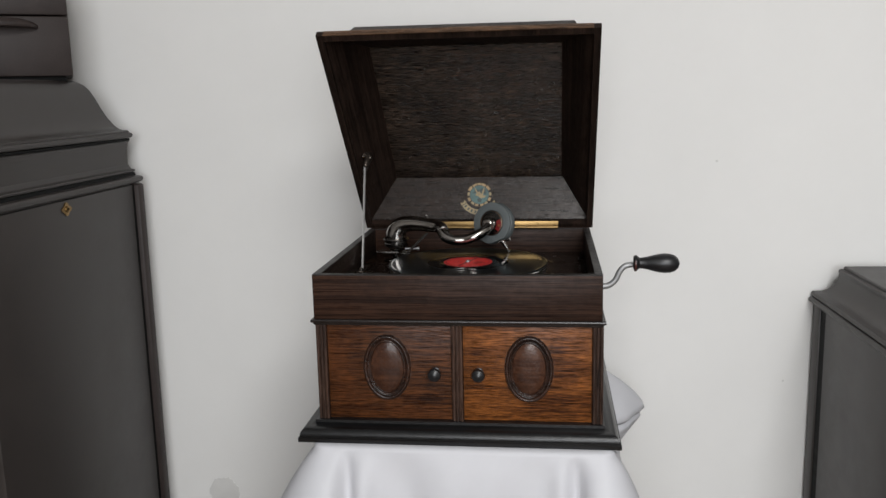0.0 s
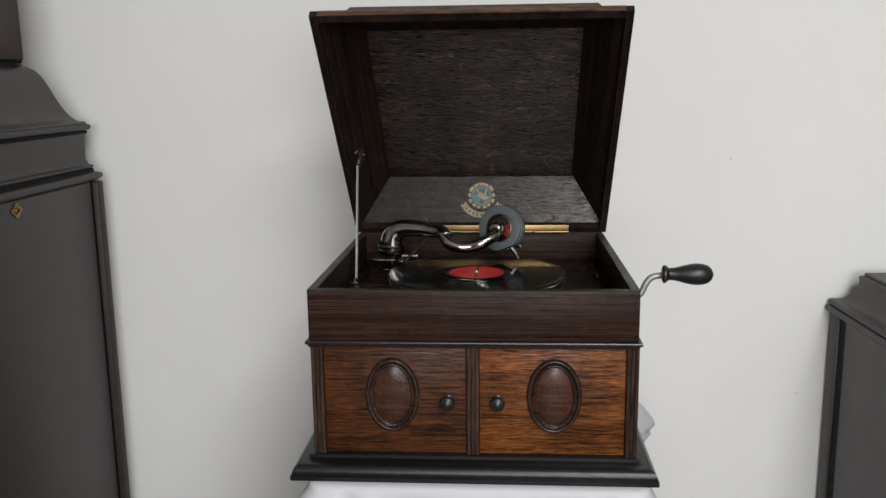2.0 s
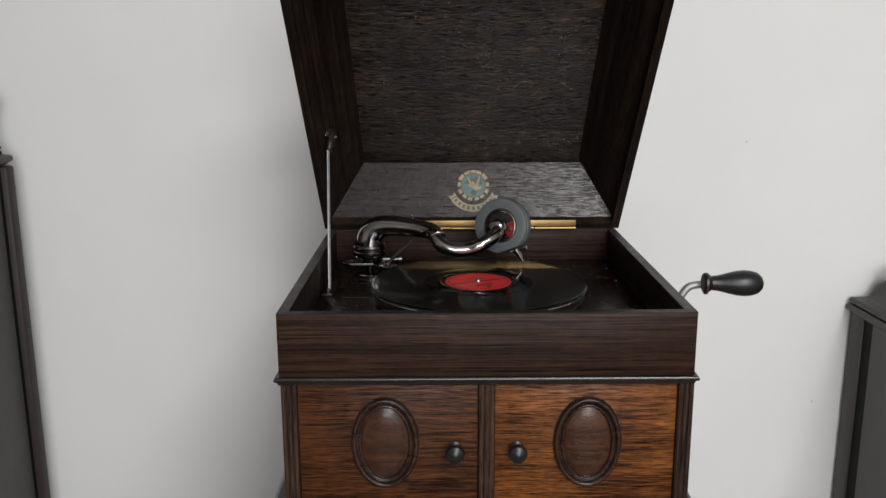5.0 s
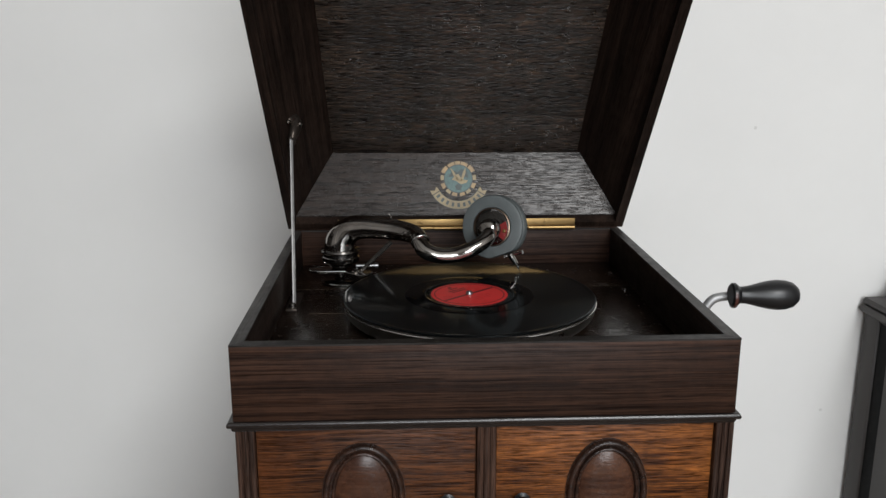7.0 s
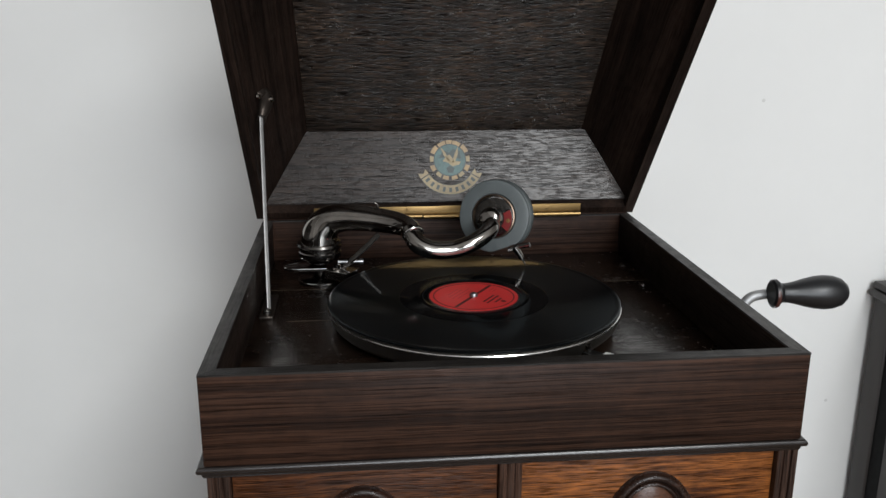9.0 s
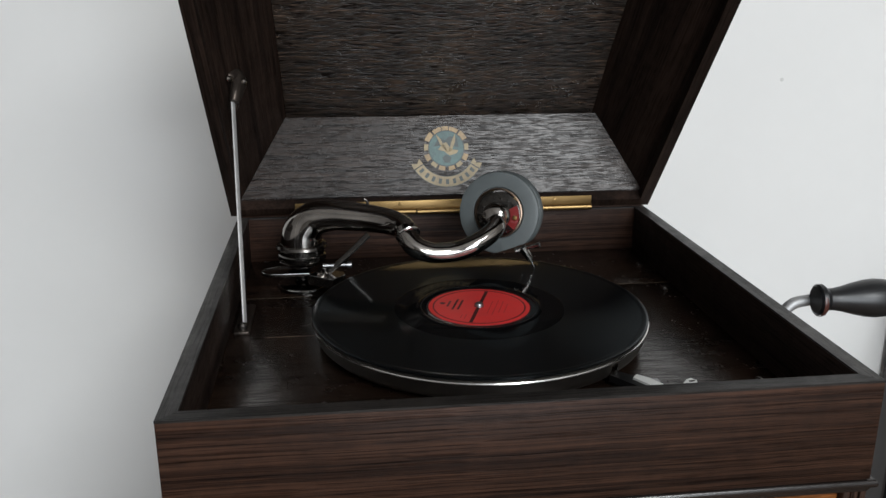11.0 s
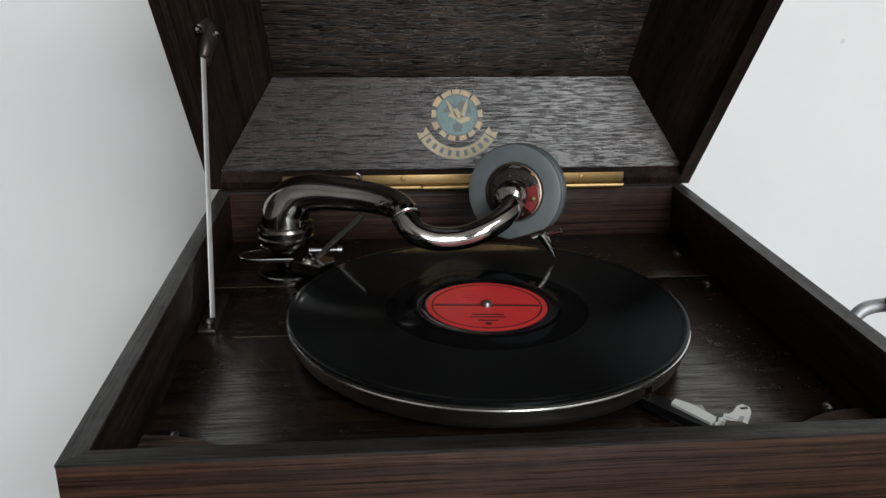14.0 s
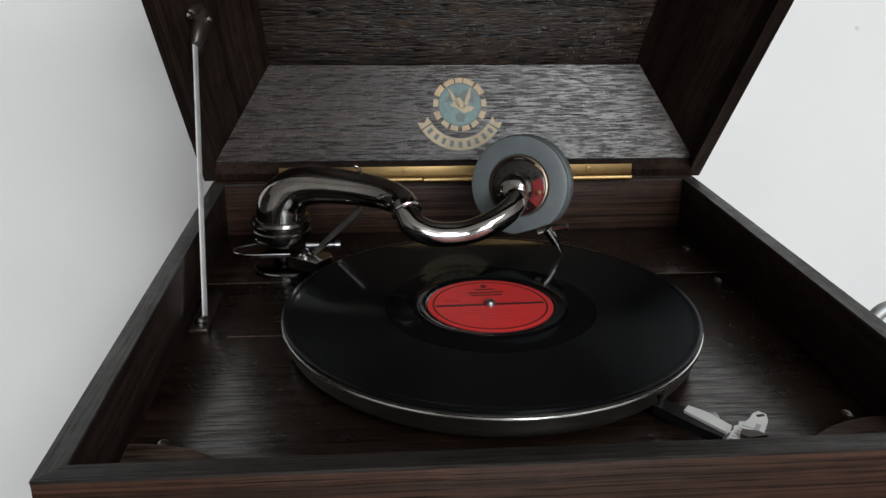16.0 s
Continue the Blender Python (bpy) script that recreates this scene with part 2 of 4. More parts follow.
def block(x0, x1, y0, y1, z0, z1, bevel=0.001, bm=None, m=None):
    bm = bm or bmesh.new()
    made = bmesh.ops.create_cube(bm, size=1)["verts"]
    bmesh.ops.transform(bm, matrix=Matrix.Translation(((x0 + x1) / 2, (y0 + y1) / 2, (z0 + z1) / 2)) @ Matrix.Diagonal((x1 - x0, y1 - y0, z1 - z0, 1)), verts=made)
    if bevel:
        edges = {e for v in made for e in v.link_edges}
        made = bmesh.ops.bevel(bm, geom=list(edges), offset=bevel, segments=2, affect="EDGES", profile=0.5)["verts"]
        if m is not None:
            made = {v for v in bm.verts}
    if m is not None:
        bmesh.ops.transform(bm, matrix=m, verts=list(made))
    return bm


def skin(bm, rings, closed=True, cap=True):
    """Faces between rings of vertices; each ring has as many points."""
    rows = [[bm.verts.new(p) for p in ring] for ring in rings]
    n = len(rows[0])
    for a, b in zip(rows, rows[1:]):
        for i in range(n if closed else n - 1):
            j = (i + 1) % n
            bm.faces.new((a[i], a[j], b[j], b[i]))
    if cap:
        bm.faces.new(rows[0][::-1])
        bm.faces.new(rows[-1])
    return rows


def finish(bm):
    bmesh.ops.remove_doubles(bm, verts=bm.verts, dist=1e-6)
    bmesh.ops.recalc_face_normals(bm, faces=bm.faces)
    return bm


def lathe(profile, n=32, m=None, bm=None, closed_profile=False):
    """profile: (radius, height) pairs, turned round z."""
    bm = bm or bmesh.new()
    rings = [[(max(r, 1e-5) * math.cos(2 * math.pi * i / n), max(r, 1e-5) * math.sin(2 * math.pi * i / n), h) for i in range(n)] for r, h in profile]
    closed_profile = closed_profile or min(profile[0][0], profile[-1][0]) > 0.002
    if closed_profile:
        rings.append(rings[0])
    start = len(bm.verts)
    skin(bm, rings, cap=not closed_profile)
    bm.verts.ensure_lookup_table()
    if m is not None:
        bmesh.ops.transform(bm, matrix=m, verts=bm.verts[start:])
    return finish(bm)


def smooth_path(points, steps=6):
    """Catmull-Rom through points of any dimension."""
    p = [Vector(q) if len(q) < 4 else np.array(q, float) for q in points]
    p = [np.array(q, float) for q in p]
    out = []
    for i in range(len(p) - 1):
        a, b, c, d = p[max(i - 1, 0)], p[i], p[i + 1], p[min(i + 2, len(p) - 1)]
        for k in range(steps):
            t = k / steps
            out.append(0.5 * ((2 * b) + (c - a) * t + (2 * a - 5 * b + 4 * c - d) * t * t + (3 * b - a - 3 * c + d) * t ** 3))
    out.append(p[-1])
    return out


def tube(points, n=20, steps=6, bm=None, flat=1.0):
    """A round bar through (x, y, z, radius) points; flat squeezes it across."""
    bm = bm or bmesh.new()
    path = smooth_path(points, steps)
    rings = []
    side = None
    for i, p in enumerate(path):
        t = Vector(path[min(i + 1, len(path) - 1)][:3]) - Vector(path[max(i - 1, 0)][:3])
        t.normalize()
        if side is None:
            side = t.orthogonal().normalized()
        side = (side - t * side.dot(t)).normalized()
        up = t.cross(side)
        rings.append([Vector(p[:3]) + float(p[3]) * (math.cos(2 * math.pi * k / n) * side + flat * math.sin(2 * math.pi * k / n) * up) for k in range(n)])
    skin(bm, rings)
    return finish(bm)


def moulding(rect, profile, bm=None, cap=True):
    """A run of (outward offset, height) round a rectangle x0, x1, y0, y1."""
    bm = bm or bmesh.new()
    x0, x1, y0, y1 = rect
    skin(bm, [[(x0 - o, y0 - o, z), (x1 + o, y0 - o, z), (x1 + o, y1 + o, z), (x0 - o, y1 + o, z)] for o, z in profile], cap=cap)
    return finish(bm)


def prism(outline, z0, z1, bevel=0.0, bm=None, m=None):
    """A flat plate with the outline (x, y), from z0 to z1."""
    bm = bm or bmesh.new()
    start = len(bm.verts)
    skin(bm, [[(x, y, z) for x, y in outline] for z in (z0, z1)])
    bm.verts.ensure_lookup_table()
    if m is not None:
        bmesh.ops.transform(bm, matrix=m, verts=bm.verts[start:])
    if bevel:
        bmesh.ops.bevel(bm, geom=[e for e in bm.edges if e.calc_face_angle(0) > 0.8], offset=bevel, segments=2, affect="EDGES", profile=0.5)
    bmesh.ops.recalc_face_normals(bm, faces=bm.faces)
    return bm


def cove(o0, z0, o1, z1, n=8, hollow=True):
    """A quarter round between two profile points."""
    pts = []
    for i in range(n + 1):
        a = math.pi / 2 * i / n
        if hollow:
            pts.append((o0 + (o1 - o0) * math.sin(a), z0 + (z1 - z0) * (1 - math.cos(a))))
        else:
            pts.append((o0 + (o1 - o0) * (1 - math.cos(a)), z0 + (z1 - z0) * math.sin(a)))
    return pts


# the room --------------------------------------------------------------
WALL_Y = 0.652
part("wall_north", block(-1.75, 1.95, WALL_Y, WALL_Y + 0.12, 0, 2.6, 0), WALL, label="white plastered wall behind the gramophones", category="wall", kind="structure")
# Side and south walls are added out of view, grey to dim the room.
part("wall_west", block(-1.87, -1.75, -3.4, WALL_Y + 0.12, 0, 2.6, 0), DIM, label="unseen side wall, grey to dim the bounce light", category="wall", kind="structure")
part("wall_east", block(1.95, 2.07, -3.4, WALL_Y + 0.12, 0, 2.6, 0), DIM, label="unseen side wall, grey to dim the bounce light", category="wall", kind="structure")
bm = block(-1.75, -0.45, -3.4, -3.28, 0, 2.6, 0)
block(1.45, 1.95, -3.4, -3.28, 0, 2.6, 0, bm)
block(-0.45, 1.45, -3.4, -3.28, 0, 0.8, 0, bm)
block(-0.45, 1.45, -3.4, -3.28, 2.3, 2.6, 0, bm)
part("wall_south", bm, DIM, label="unseen wall with a window opening, grey to dim the bounce light", category="wall", kind="structure")
part("floor", block(-1.87, 2.07, -3.4, WALL_Y + 0.12, -0.1, 0, 0), FLOOR, label="brown boarded floor", category="floor", kind="structure")
part("ceiling", block(-1.87, 2.07, -3.4, WALL_Y + 0.12, 2.6, 2.7, 0), CEIL, label="plain white ceiling", category="ceiling", kind="structure")
patch_bm = bmesh.new()
rim_pts = [(0.036 * (1 + 0.05 * math.sin(3 * k) + 0.04 * math.sin(7.3 * k)), 2 * math.pi * k / 40) for k in range(40)]
skin(patch_bm, [[(f * r * math.cos(q), f * r * math.sin(q), z) for r, q in rim_pts] for f, z in ((1.0, 0.0005), (0.98, -0.0008), (0.9, -0.0012))])
part("wall_filler", finish(patch_bm), PLATE, label="round patch of grey filler low on the wall", category="wall patch", m=Matrix.Translation((-0.621, WALL_Y, 0.332)) @ pose(0, 0, 0, -90, 0, 0))
for x, z in ((0.613, 0.6243), (0.464, 1.0848), (-0.30, 0.62)):
    part("wall_dab", lathe([(0.0030, 0.0005), (0.0024, -0.0003), (0.0003, -0.0005)], 10), PLATE, label="tiny dab of grey filler on the white wall", category="wall patch", m=Matrix.Translation((x, WALL_Y, z)) @ pose(0, 0, 0, -90, 0, 0), group="filled nail holes")


# table with its cloth ---------------------------------------------------
def drape():
    """A cloth over a table top: flat top, rounded edge, sides that fall in soft folds and flare at the corners."""
    x0, x1, y0, y1, r = -0.205, 0.218, -0.034, 0.50, 0.02
    base = []
    corners = [(x1 - r, y0 + r, -90), (x1 - r, y1 - r, 0), (x0 + r, y1 - r, 90), (x0 + r, y0 + r, 180)]
    for k, (cx, cy, a0) in enumerate(corners):
        for i in range(13):
            a = radians(a0 + 90 * i / 12)
            base.append((cx + r * math.cos(a), cy + r * math.sin(a), math.cos(a), math.sin(a)))
        nx, ny, na = corners[(k + 1) % 4]
        a = radians(a0 + 90)
        p, q = (cx + r * math.cos(a), cy + r * math.sin(a)), (nx + r * math.cos(a), ny + r * math.sin(a))
        for i in range(1, 72):
            t = i / 72
            base.append((p[0] + (q[0] - p[0]) * t, p[1] + (q[1] - p[1]) * t, math.cos(a), math.sin(a)))
    rings = []
    levels = [(-0.02, 0.0), (-0.010, 0.0), (-0.004, -0.001), (-0.001, -0.004), (0.0, -0.008)] + [(None, -0.008 - 0.71 * (i / 24) ** 1.3) for i in range(1, 25)]
    for o, dz in levels:
        ring = []
        for i, (x, y, nx, ny) in enumerate(base):
            drop = max(0.0, -dz - 0.008)
            s = i / len(base) * 2 * math.pi
            fold = math.sin(9 * s + 0.7) * 0.6 + math.sin(17 * s + 2.0) * 0.3 + math.sin(31 * s) * 0.1
            out = o if o is not None else 0.014 * (1 - math.exp(-drop / 0.05)) + drop * 0.05 + fold * 0.030 * min(drop, 0.25) + 0.003 * fold * min(1, drop / 0.02)
            for n, (cx, cy, a0) in enumerate(corners):
                away = max(0.0, math.hypot(x - cx, y - cy) - r) + 0.002
                front = abs(ny) > abs(nx)
                soon = 1 - math.exp(-drop / 0.03)
                lean = (0.26, 0.10, 0.10, 0.44)[n]
                out += min(drop, 0.16) * lean * math.exp(-(away / 0.024) ** 2) + 0.004 * soon * math.exp(-(away / 0.012) ** 2)
                out -= (0.024 if front else 0.012) * soon * math.exp(-((away - 0.020) / 0.009) ** 2)
                out += 0.008 * soon * math.exp(-((away - 0.042) / 0.012) ** 2)
                out -= 0.005 * soon * math.exp(-((away - 0.085 - 0.35 * drop) / 0.022) ** 2)
            ring.append((x + nx * out, min(y + ny * out, WALL_Y - 0.012), dz))
        rings.append(ring)
    bm = bmesh.new()
    skin(bm, rings, cap=False)
    bm.faces.new([v for v in bm.verts[:]][:len(base)])
    return finish(bm)


def cloth_bunch():
    """A gathered end of the cloth: a bulging fold over a narrow tuck."""
    rings = []
    prof = [(0.110, 0.010), (0.090, 0.030), (0.065, 0.058), (0.038, 0.084), (0.016, 0.100), (0.006, 0.104), (-0.001, 0.098), (0.002, 0.086), (-0.003, 0.090), (-0.010, 0.099), (-0.018, 0.094), (-0.040, 0.078), (-0.070, 0.056), (-0.110, 0.030), (-0.16, 0.02)]
    for z, r in prof:
        ring = []
        for i in range(28):
            a = 2 * math.pi * i / 28
            w = 1 + 0.06 * math.sin(3 * a + z * 20) + 0.03 * math.sin(7 * a + 1)
            tilt = 0.12 * r * math.cos(a)
            ring.append((r * w * math.cos(a), 0.75 * r * w * math.sin(a), z + tilt))
        rings.append(ring)
    bm = bmesh.new()
    skin(bm, rings)
    return finish(bm)


table = new("covered_table")
table.matrix_basis = pose(0, 0, 0.75)
tagged(table, label="small table hidden under a white satin cloth", category="table")
part("tabletop", block(-0.19, 0.20, -0.02, 0.48, -0.03, -0.004, 0.004), FLOOR, table)
for x in (-0.16, 0.17):
    for y in (0.01, 0.45):
        part("table_leg", block(x - 0.02, x + 0.02, y - 0.02, y + 0.02, -0.75, -0.03, 0.003), FLOOR, table)
cloth = part("tablecloth", drape(), CLOTH, label="white satin tablecloth hanging in soft folds", category="tablecloth", m=pose(0, 0, 0.75), sharp=2.0)
part("gathered_fold", cloth_bunch(), CLOTH, cloth, m=pose(0.206, 0.5, -0.152), sharp=1.6)


# the gramophone ---------------------------------------------------------
gram = new("table_gramophone")
gram.matrix_basis = pose(0, 0, 0.75)
tagged(gram, label="dark oak table gramophone with its lid open, playing a record", category="gramophone")
W, D, TOP, TH = 0.200, 0.411, 0.2386, 0.0103
RECT = (-W, W, 0.004, D)

part("plinth", moulding(RECT, [(0.0, 0.0), (0.0255, 0.0), (0.026, 0.0015), (0.026, 0.0062), (0.0245, 0.0068), (0.0245, 0.0082), (0.0235, 0.0088)]
     + [(0.0235, 0.0092)] + cove(0.0240, 0.0092, 0.0115, 0.0200, 10, False) + [(0.0090, 0.0208), (0.0065, 0.0218), (0.0058, 0.0224), (0.0050, 0.0226), (0.0046, 0.0265), (0.0, 0.0268)]),
     BLACK, gram, "black lacquered stepped plinth with chipped edges")
bm = block(-0.1990, 0.2012, 0.0155, D - 0.002, 0.0268, 0.166, 0.0005)
part("lower_case", bm, WOOD_Z, gram)


def reeded_stile(x0, x1):
    pts = [(x0, 0.013)]
    n = 3
    w = (x1 - x0) / n
    for i in range(n):
        for k in range(7):
            a = math.pi * k / 6
            pts.append((x0 + w * i + w / 2 - w / 2 * 0.92 * math.cos(a), 0.0052 - 0.0019 * math.sin(a) ** 0.8))
    pts.append((x1, 0.013))
    return finish(prism(pts, 0.0262, 0.166))


for x0, x1 in ((-0.2000, -0.1845), (-0.0075, 0.0085), (0.1870, 0.2022)):
    part("stile", reeded_stile(x0, x1), WOOD_Z, gram, "reeded dark oak stile")


def oval(a, b, profile, n=56):
    """Rings round an ellipse: (inset, height towards the front)."""
    bm = bmesh.new()
    skin(bm, [[((a - o) * math.cos(2 * math.pi * i / n), -h, (b - o) * math.sin(2 * math.pi * i / n)) for i in range(n)] for o, h in profile])
    return finish(bm)


OVAL = [(0.0, -0.001), (0.0, 0.0015)] + [(0.0005 + 0.0028 * (1 - math.cos(math.pi * k / 8)), 0.0015 + 0.0042 * math.sin(math.pi * k / 8)) for k in range(9)] \
    + [(0.0072 + 0.0018 * (1 - math.cos(math.pi * k / 6)), 0.0012 + 0.0028 * math.sin(math.pi * k / 6)) for k in range(7)] + [(0.0115, 0.0008)]
FIELD = [(0.0108, -0.001), (0.0110, 0.0010), (0.0125, 0.0018), (0.016, 0.0030), (0.020, 0.0040), (0.026, 0.0046), (0.032, 0.0048)]
KNOB = [(0.0035, 0.0), (0.0065, 0.0005), (0.0068, 0.0015), (0.0042, 0.0030), (0.0040, 0.0055), (0.0062, 0.0085), (0.0088, 0.0120), (0.0094, 0.0150), (0.0084, 0.0185), (0.0050, 0.0212), (0.0005, 0.0222)]
for side, x0, x1, mat in ((-1, -0.1842, -0.0078, DOOR), (1, 0.0088, 0.1867, DOOR_RED)):
    door = part("door", block(x0, x1, 0.0085, 0.0150, 0.0272, 0.1655, 0.0006), mat, gram, "golden oak door with figured grain")
    cx, cz = side * 0.0998 + 0.0006, 0.1035
    part("medallion", oval(0.0340, 0.0480, OVAL), CARVED, door, "carved dark oval ring", m=pose(cx, 0.0085, cz))
    part("medallion_field", oval(0.0340, 0.0480, FIELD), wood("oval_field", (0.032, 0.012, 0.007), (0.085, 0.036, 0.019), "x", (0.2, 0.34), pores=0.25, relief=0.00012) if side < 0 else bpy.data.materials["oval_field"], door, m=pose(cx, 0.0085, cz))
    part("door_knob", lathe(KNOB, 24), EBONY, door, "black turned door knob", m=pose(side * 0.0306, 0.0085, 0.0975, 90, 0, 0))

part("waist_moulding", moulding(RECT, [(-0.003, 0.1655), (0.001, 0.1655), (0.0020, 0.1675)] + [(0.0022 + 0.0030 * math.sin(math.pi * k / 8), 0.1690 + 0.0058 * (1 - math.cos(math.pi * k / 8)) / 2) for k in range(9)] + [(0.0005, 0.1752), (0.0, 0.1758), (-0.003, 0.1758)]),
     plain("waist_lacquer", (0.013, 0.010, 0.009), 0.22, vary=0.3), gram, "dark rounded waist moulding")
part("case_front", block(-W, W, 0.0, TH, 0.1752, TOP - 0.0012, 0.0006), WOOD, gram)
part("case_back", block(-W, W, D - TH, D, 0.1752, TOP - 0.0012, 0.0006), WOOD, gram)
part("case_side", block(-W, -W + TH, TH + 0.0002, D - TH - 0.0002, 0.1752, TOP - 0.0012, 0.0006), WOOD_Y, gram)
part("case_side", block(W - TH, W, TH + 0.0002, D - TH - 0.0002, 0.1752, TOP - 0.0012, 0.0006), WOOD_Y, gram)


def mitred_rim(k):
    """One of four mitred edge strips along the top of the case."""
    o, i = [(-W, 0), (W, 0), (W, D), (-W, D)], [(-W + TH, TH), (W - TH, TH), (W - TH, D - TH), (-W + TH, D - TH)]
    j = (k + 1) % 4
    return prism([o[k], o[j], i[j], i[k]], TOP - 0.0014, TOP, 0.0005)


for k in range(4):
    # Front and back strips take the shaded tone, side strips the lit one.
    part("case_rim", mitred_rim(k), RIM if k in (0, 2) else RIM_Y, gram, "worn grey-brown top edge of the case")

part("motor_board", block(-W + TH, W - TH, TH, 0.2940, 0.185, 0.196, 0.0006), BOARD, gram, "dark polished motor board")
part("rear_board", block(-W + TH, W - TH, 0.2952, D - TH, 0.185, 0.1955, 0.0006), BOARD, gram)
part("board_joint", block(-W + TH, W - TH, 0.2942, 0.2950, 0.187, 0.1957, 0), plain("joint_edge", (0.16, 0.12, 0.08), 0.5), gram)
part("board_joint", block(-0.162, -0.124, 0.2069, 0.2072, 0.190, 0.1961, 0), bpy.data.materials["joint_edge"], gram)
for x, y in ((0.1793, 0.2801), (0.1795, 0.3472), (-0.1765, 0.0900), (0.1775, 0.0945)):
    part("screw", lathe([(0.0040, 0.0), (0.0040, 0.0004), (0.0028, 0.0013), (0.0004, 0.0017)], 16), NICKEL_OLD, gram, m=pose(x, y, 0.196))
for x, a0 in ((-W + TH, 0), (W - TH, 90)):
    pts = [(0.0, 0.0)] + [(0.073 * math.cos(radians(a0 + 90 * k / 10)), 0.073 * math.sin(radians(a0 + 90 * k / 10))) for k in range(11)]
    part("needle_cup", prism(pts, 0.196, 0.2015, 0.0012, m=Matrix.Translation((x, TH, 0))), CUP, gram, "quarter-round wooden needle cup", m=pose(0, 0, 0))

part("hinge_rail", block(-W + 0.002, W - 0.002, D - TH + 0.003, D - 0.0005, TOP - 0.0005, TOP + 0.0010, 0.0004), WOOD, gram)
# lid: built closed, hinged at its back edge, propped open
LW, LD, LH = 0.207, 0.440, 0.0785
LID_POSE = pose(0, 0.408, 0.2390, -48.5, 0, -0.6)


def lid_rect(side_inset, back, front, h):
    return [(-LW + side_inset, -LD + front, h), (LW - side_inset, -LD + front, h), (LW - side_inset, -back, h), (-LW + side_inset, -back, h)]


bm = bmesh.new()
skin(bm, [lid_rect(0.0103, 0.0103, 0.0103, 0.0), lid_rect(0.0, 0.0, 0.0, 0.0), lid_rect(0.0, 0.0, 0.0, 0.0105), lid_rect(0.002, 0.002, 0.002, 0.012), lid_rect(0.007, 0.007, 0.007, 0.0125),
          lid_rect(0.020, 0.016, 0.022, 0.035), lid_rect(0.033, 0.028, 0.040, 0.062), lid_rect(0.037, 0.032, 0.048, 0.082), lid_rect(0.040, 0.035, 0.052, 0.0865)], cap=False)
bm.faces.new([v for v in bm.verts[-4:]])
skin(bm, [lid_rect(0.0103, 0.0103, 0.0103, 0.0), lid_rect(0.0105, 0.0105, 0.0105, 0.010), lid_rect(0.055, 0.051, 0.085, LH), lid_rect(0.056, 0.052, 0.086, LH + 0.005)], cap=False)
bm.faces.new([v for v in bm.verts[-4:]])
finish(bm)


def warp(bm):
    """The old lid has sprung a little on one side."""
    for v in bm.verts:
        k = min(max(-v.co.y, 0) / 0.12, 1) * max(0, v.co.x / LW)
        v.co += Vector((-0.0015 * max(0, v.co.x / LW), 0.0083 * k, 0.0094 * k))
    return bm


lid = part("lid", warp(bm), WOOD_Y, gram, "open hipped lid of dark oak, propped by a stay", m=LID_POSE, sharp=0.35)
bm = bmesh.new()
d = 0.0022
vy, vz = -0.0360 / 0.07387, 0.0645 / 0.07387
face = [(-0.1962, -0.0133, 0.0094), (0.1962, -0.0133, 0.0094), (0.1525, -0.0510, 0.0770), (-0.1525, -0.0510, 0.0770)]
skin(bm, [face, [(x, y - vz * d, z + vy * d) for x, y, z in face]])
brand = part("back_panel", finish(bm), BRAND, lid, "grained oak panel with a worn coloured transfer")
bm = block(-0.1515, 0.1515, -LD + 0.0855, -0.0535, LH - 0.0022, LH + 0.001, 0.0004)
bmesh.ops.subdivide_edges(bm, edges=[e for e in bm.edges if e.calc_length() > 0.1], cuts=7, use_grid_fill=True)
part("top_panel", warp(bm), LID_IN, lid, "coarse-grained dark oak panel")
# Pale strip along the lid's front edge: wear plus its highlight as colour.
bm = block(-LW + 0.0106, LW - 0.0106, -LD - 0.0012, -LD + 0.0006, 0.0004, 0.0100, 0.0004)
bmesh.ops.subdivide_edges(bm, edges=[e for e in bm.edges if e.calc_length() > 0.1], cuts=7)
part("front_rail", warp(bm), wood("worn_lit_front_oak", (0.05, 0.026, 0.014), (0.17, 0.095, 0.052), "x", (0.3, 0.45)), lid)

# transfer on the back panel: local plane of the sloping panel
slope = math.atan2(0.0770 - 0.0125, 0.0510 - 0.0150)
PANEL = Matrix.Translation((0.0015, -0.0150 - vz * d, 0.0125 + vy * d)) @ pose(0, 0, 0, 180 - math.degrees(slope), 0, 0)


def arc_plate(r0, r1, a0, a1, z0, z1, n=8):
    pts = [(r1 * math.cos(radians(a0 + (a1 - a0) * k / n)), r1 * math.sin(radians(a0 + (a1 - a0) * k / n))) for k in range(n + 1)]
    pts += [(r0 * math.cos(radians(a1 + (a0 - a1) * k / n)), r0 * math.sin(radians(a1 + (a0 - a1) * k / n))) for k in range(n + 1)]
    return finish(prism(pts, z0, z1))


EMB = PANEL @ Matrix.Translation((0.0005, 0.0415, 0))
bm = bmesh.new()
skin(bm, [[(0.0172 * math.cos(2 * math.pi * k / 40), 0.0168 * math.sin(2 * math.pi * k / 40), z) for k in range(40)] for z in (-0.0002, 0.0002)])
part("transfer_outline", arc_plate(0.0168, 0.0180, 0, 359.9, -0.0002, 0.00025, 60), DARK_TEAL, lid, m=EMB)
part("transfer_field", finish(bm), TEAL, lid, m=EMB)
for a in (38, 68, 92, 116, 146, 176, 205, 232, 256, 284, 308, 335, 4):
    wide = 12.5 if a in (38, 68, 116, 146) else 9
    part("transfer_leaf", arc_plate(0.0178, 0.0226 if a % 4 else 0.0218, a - wide, a + wide, -0.0002, 0.0003), GOLD if a not in (176, 4, 232, 308) else CREAM, lid, m=EMB)
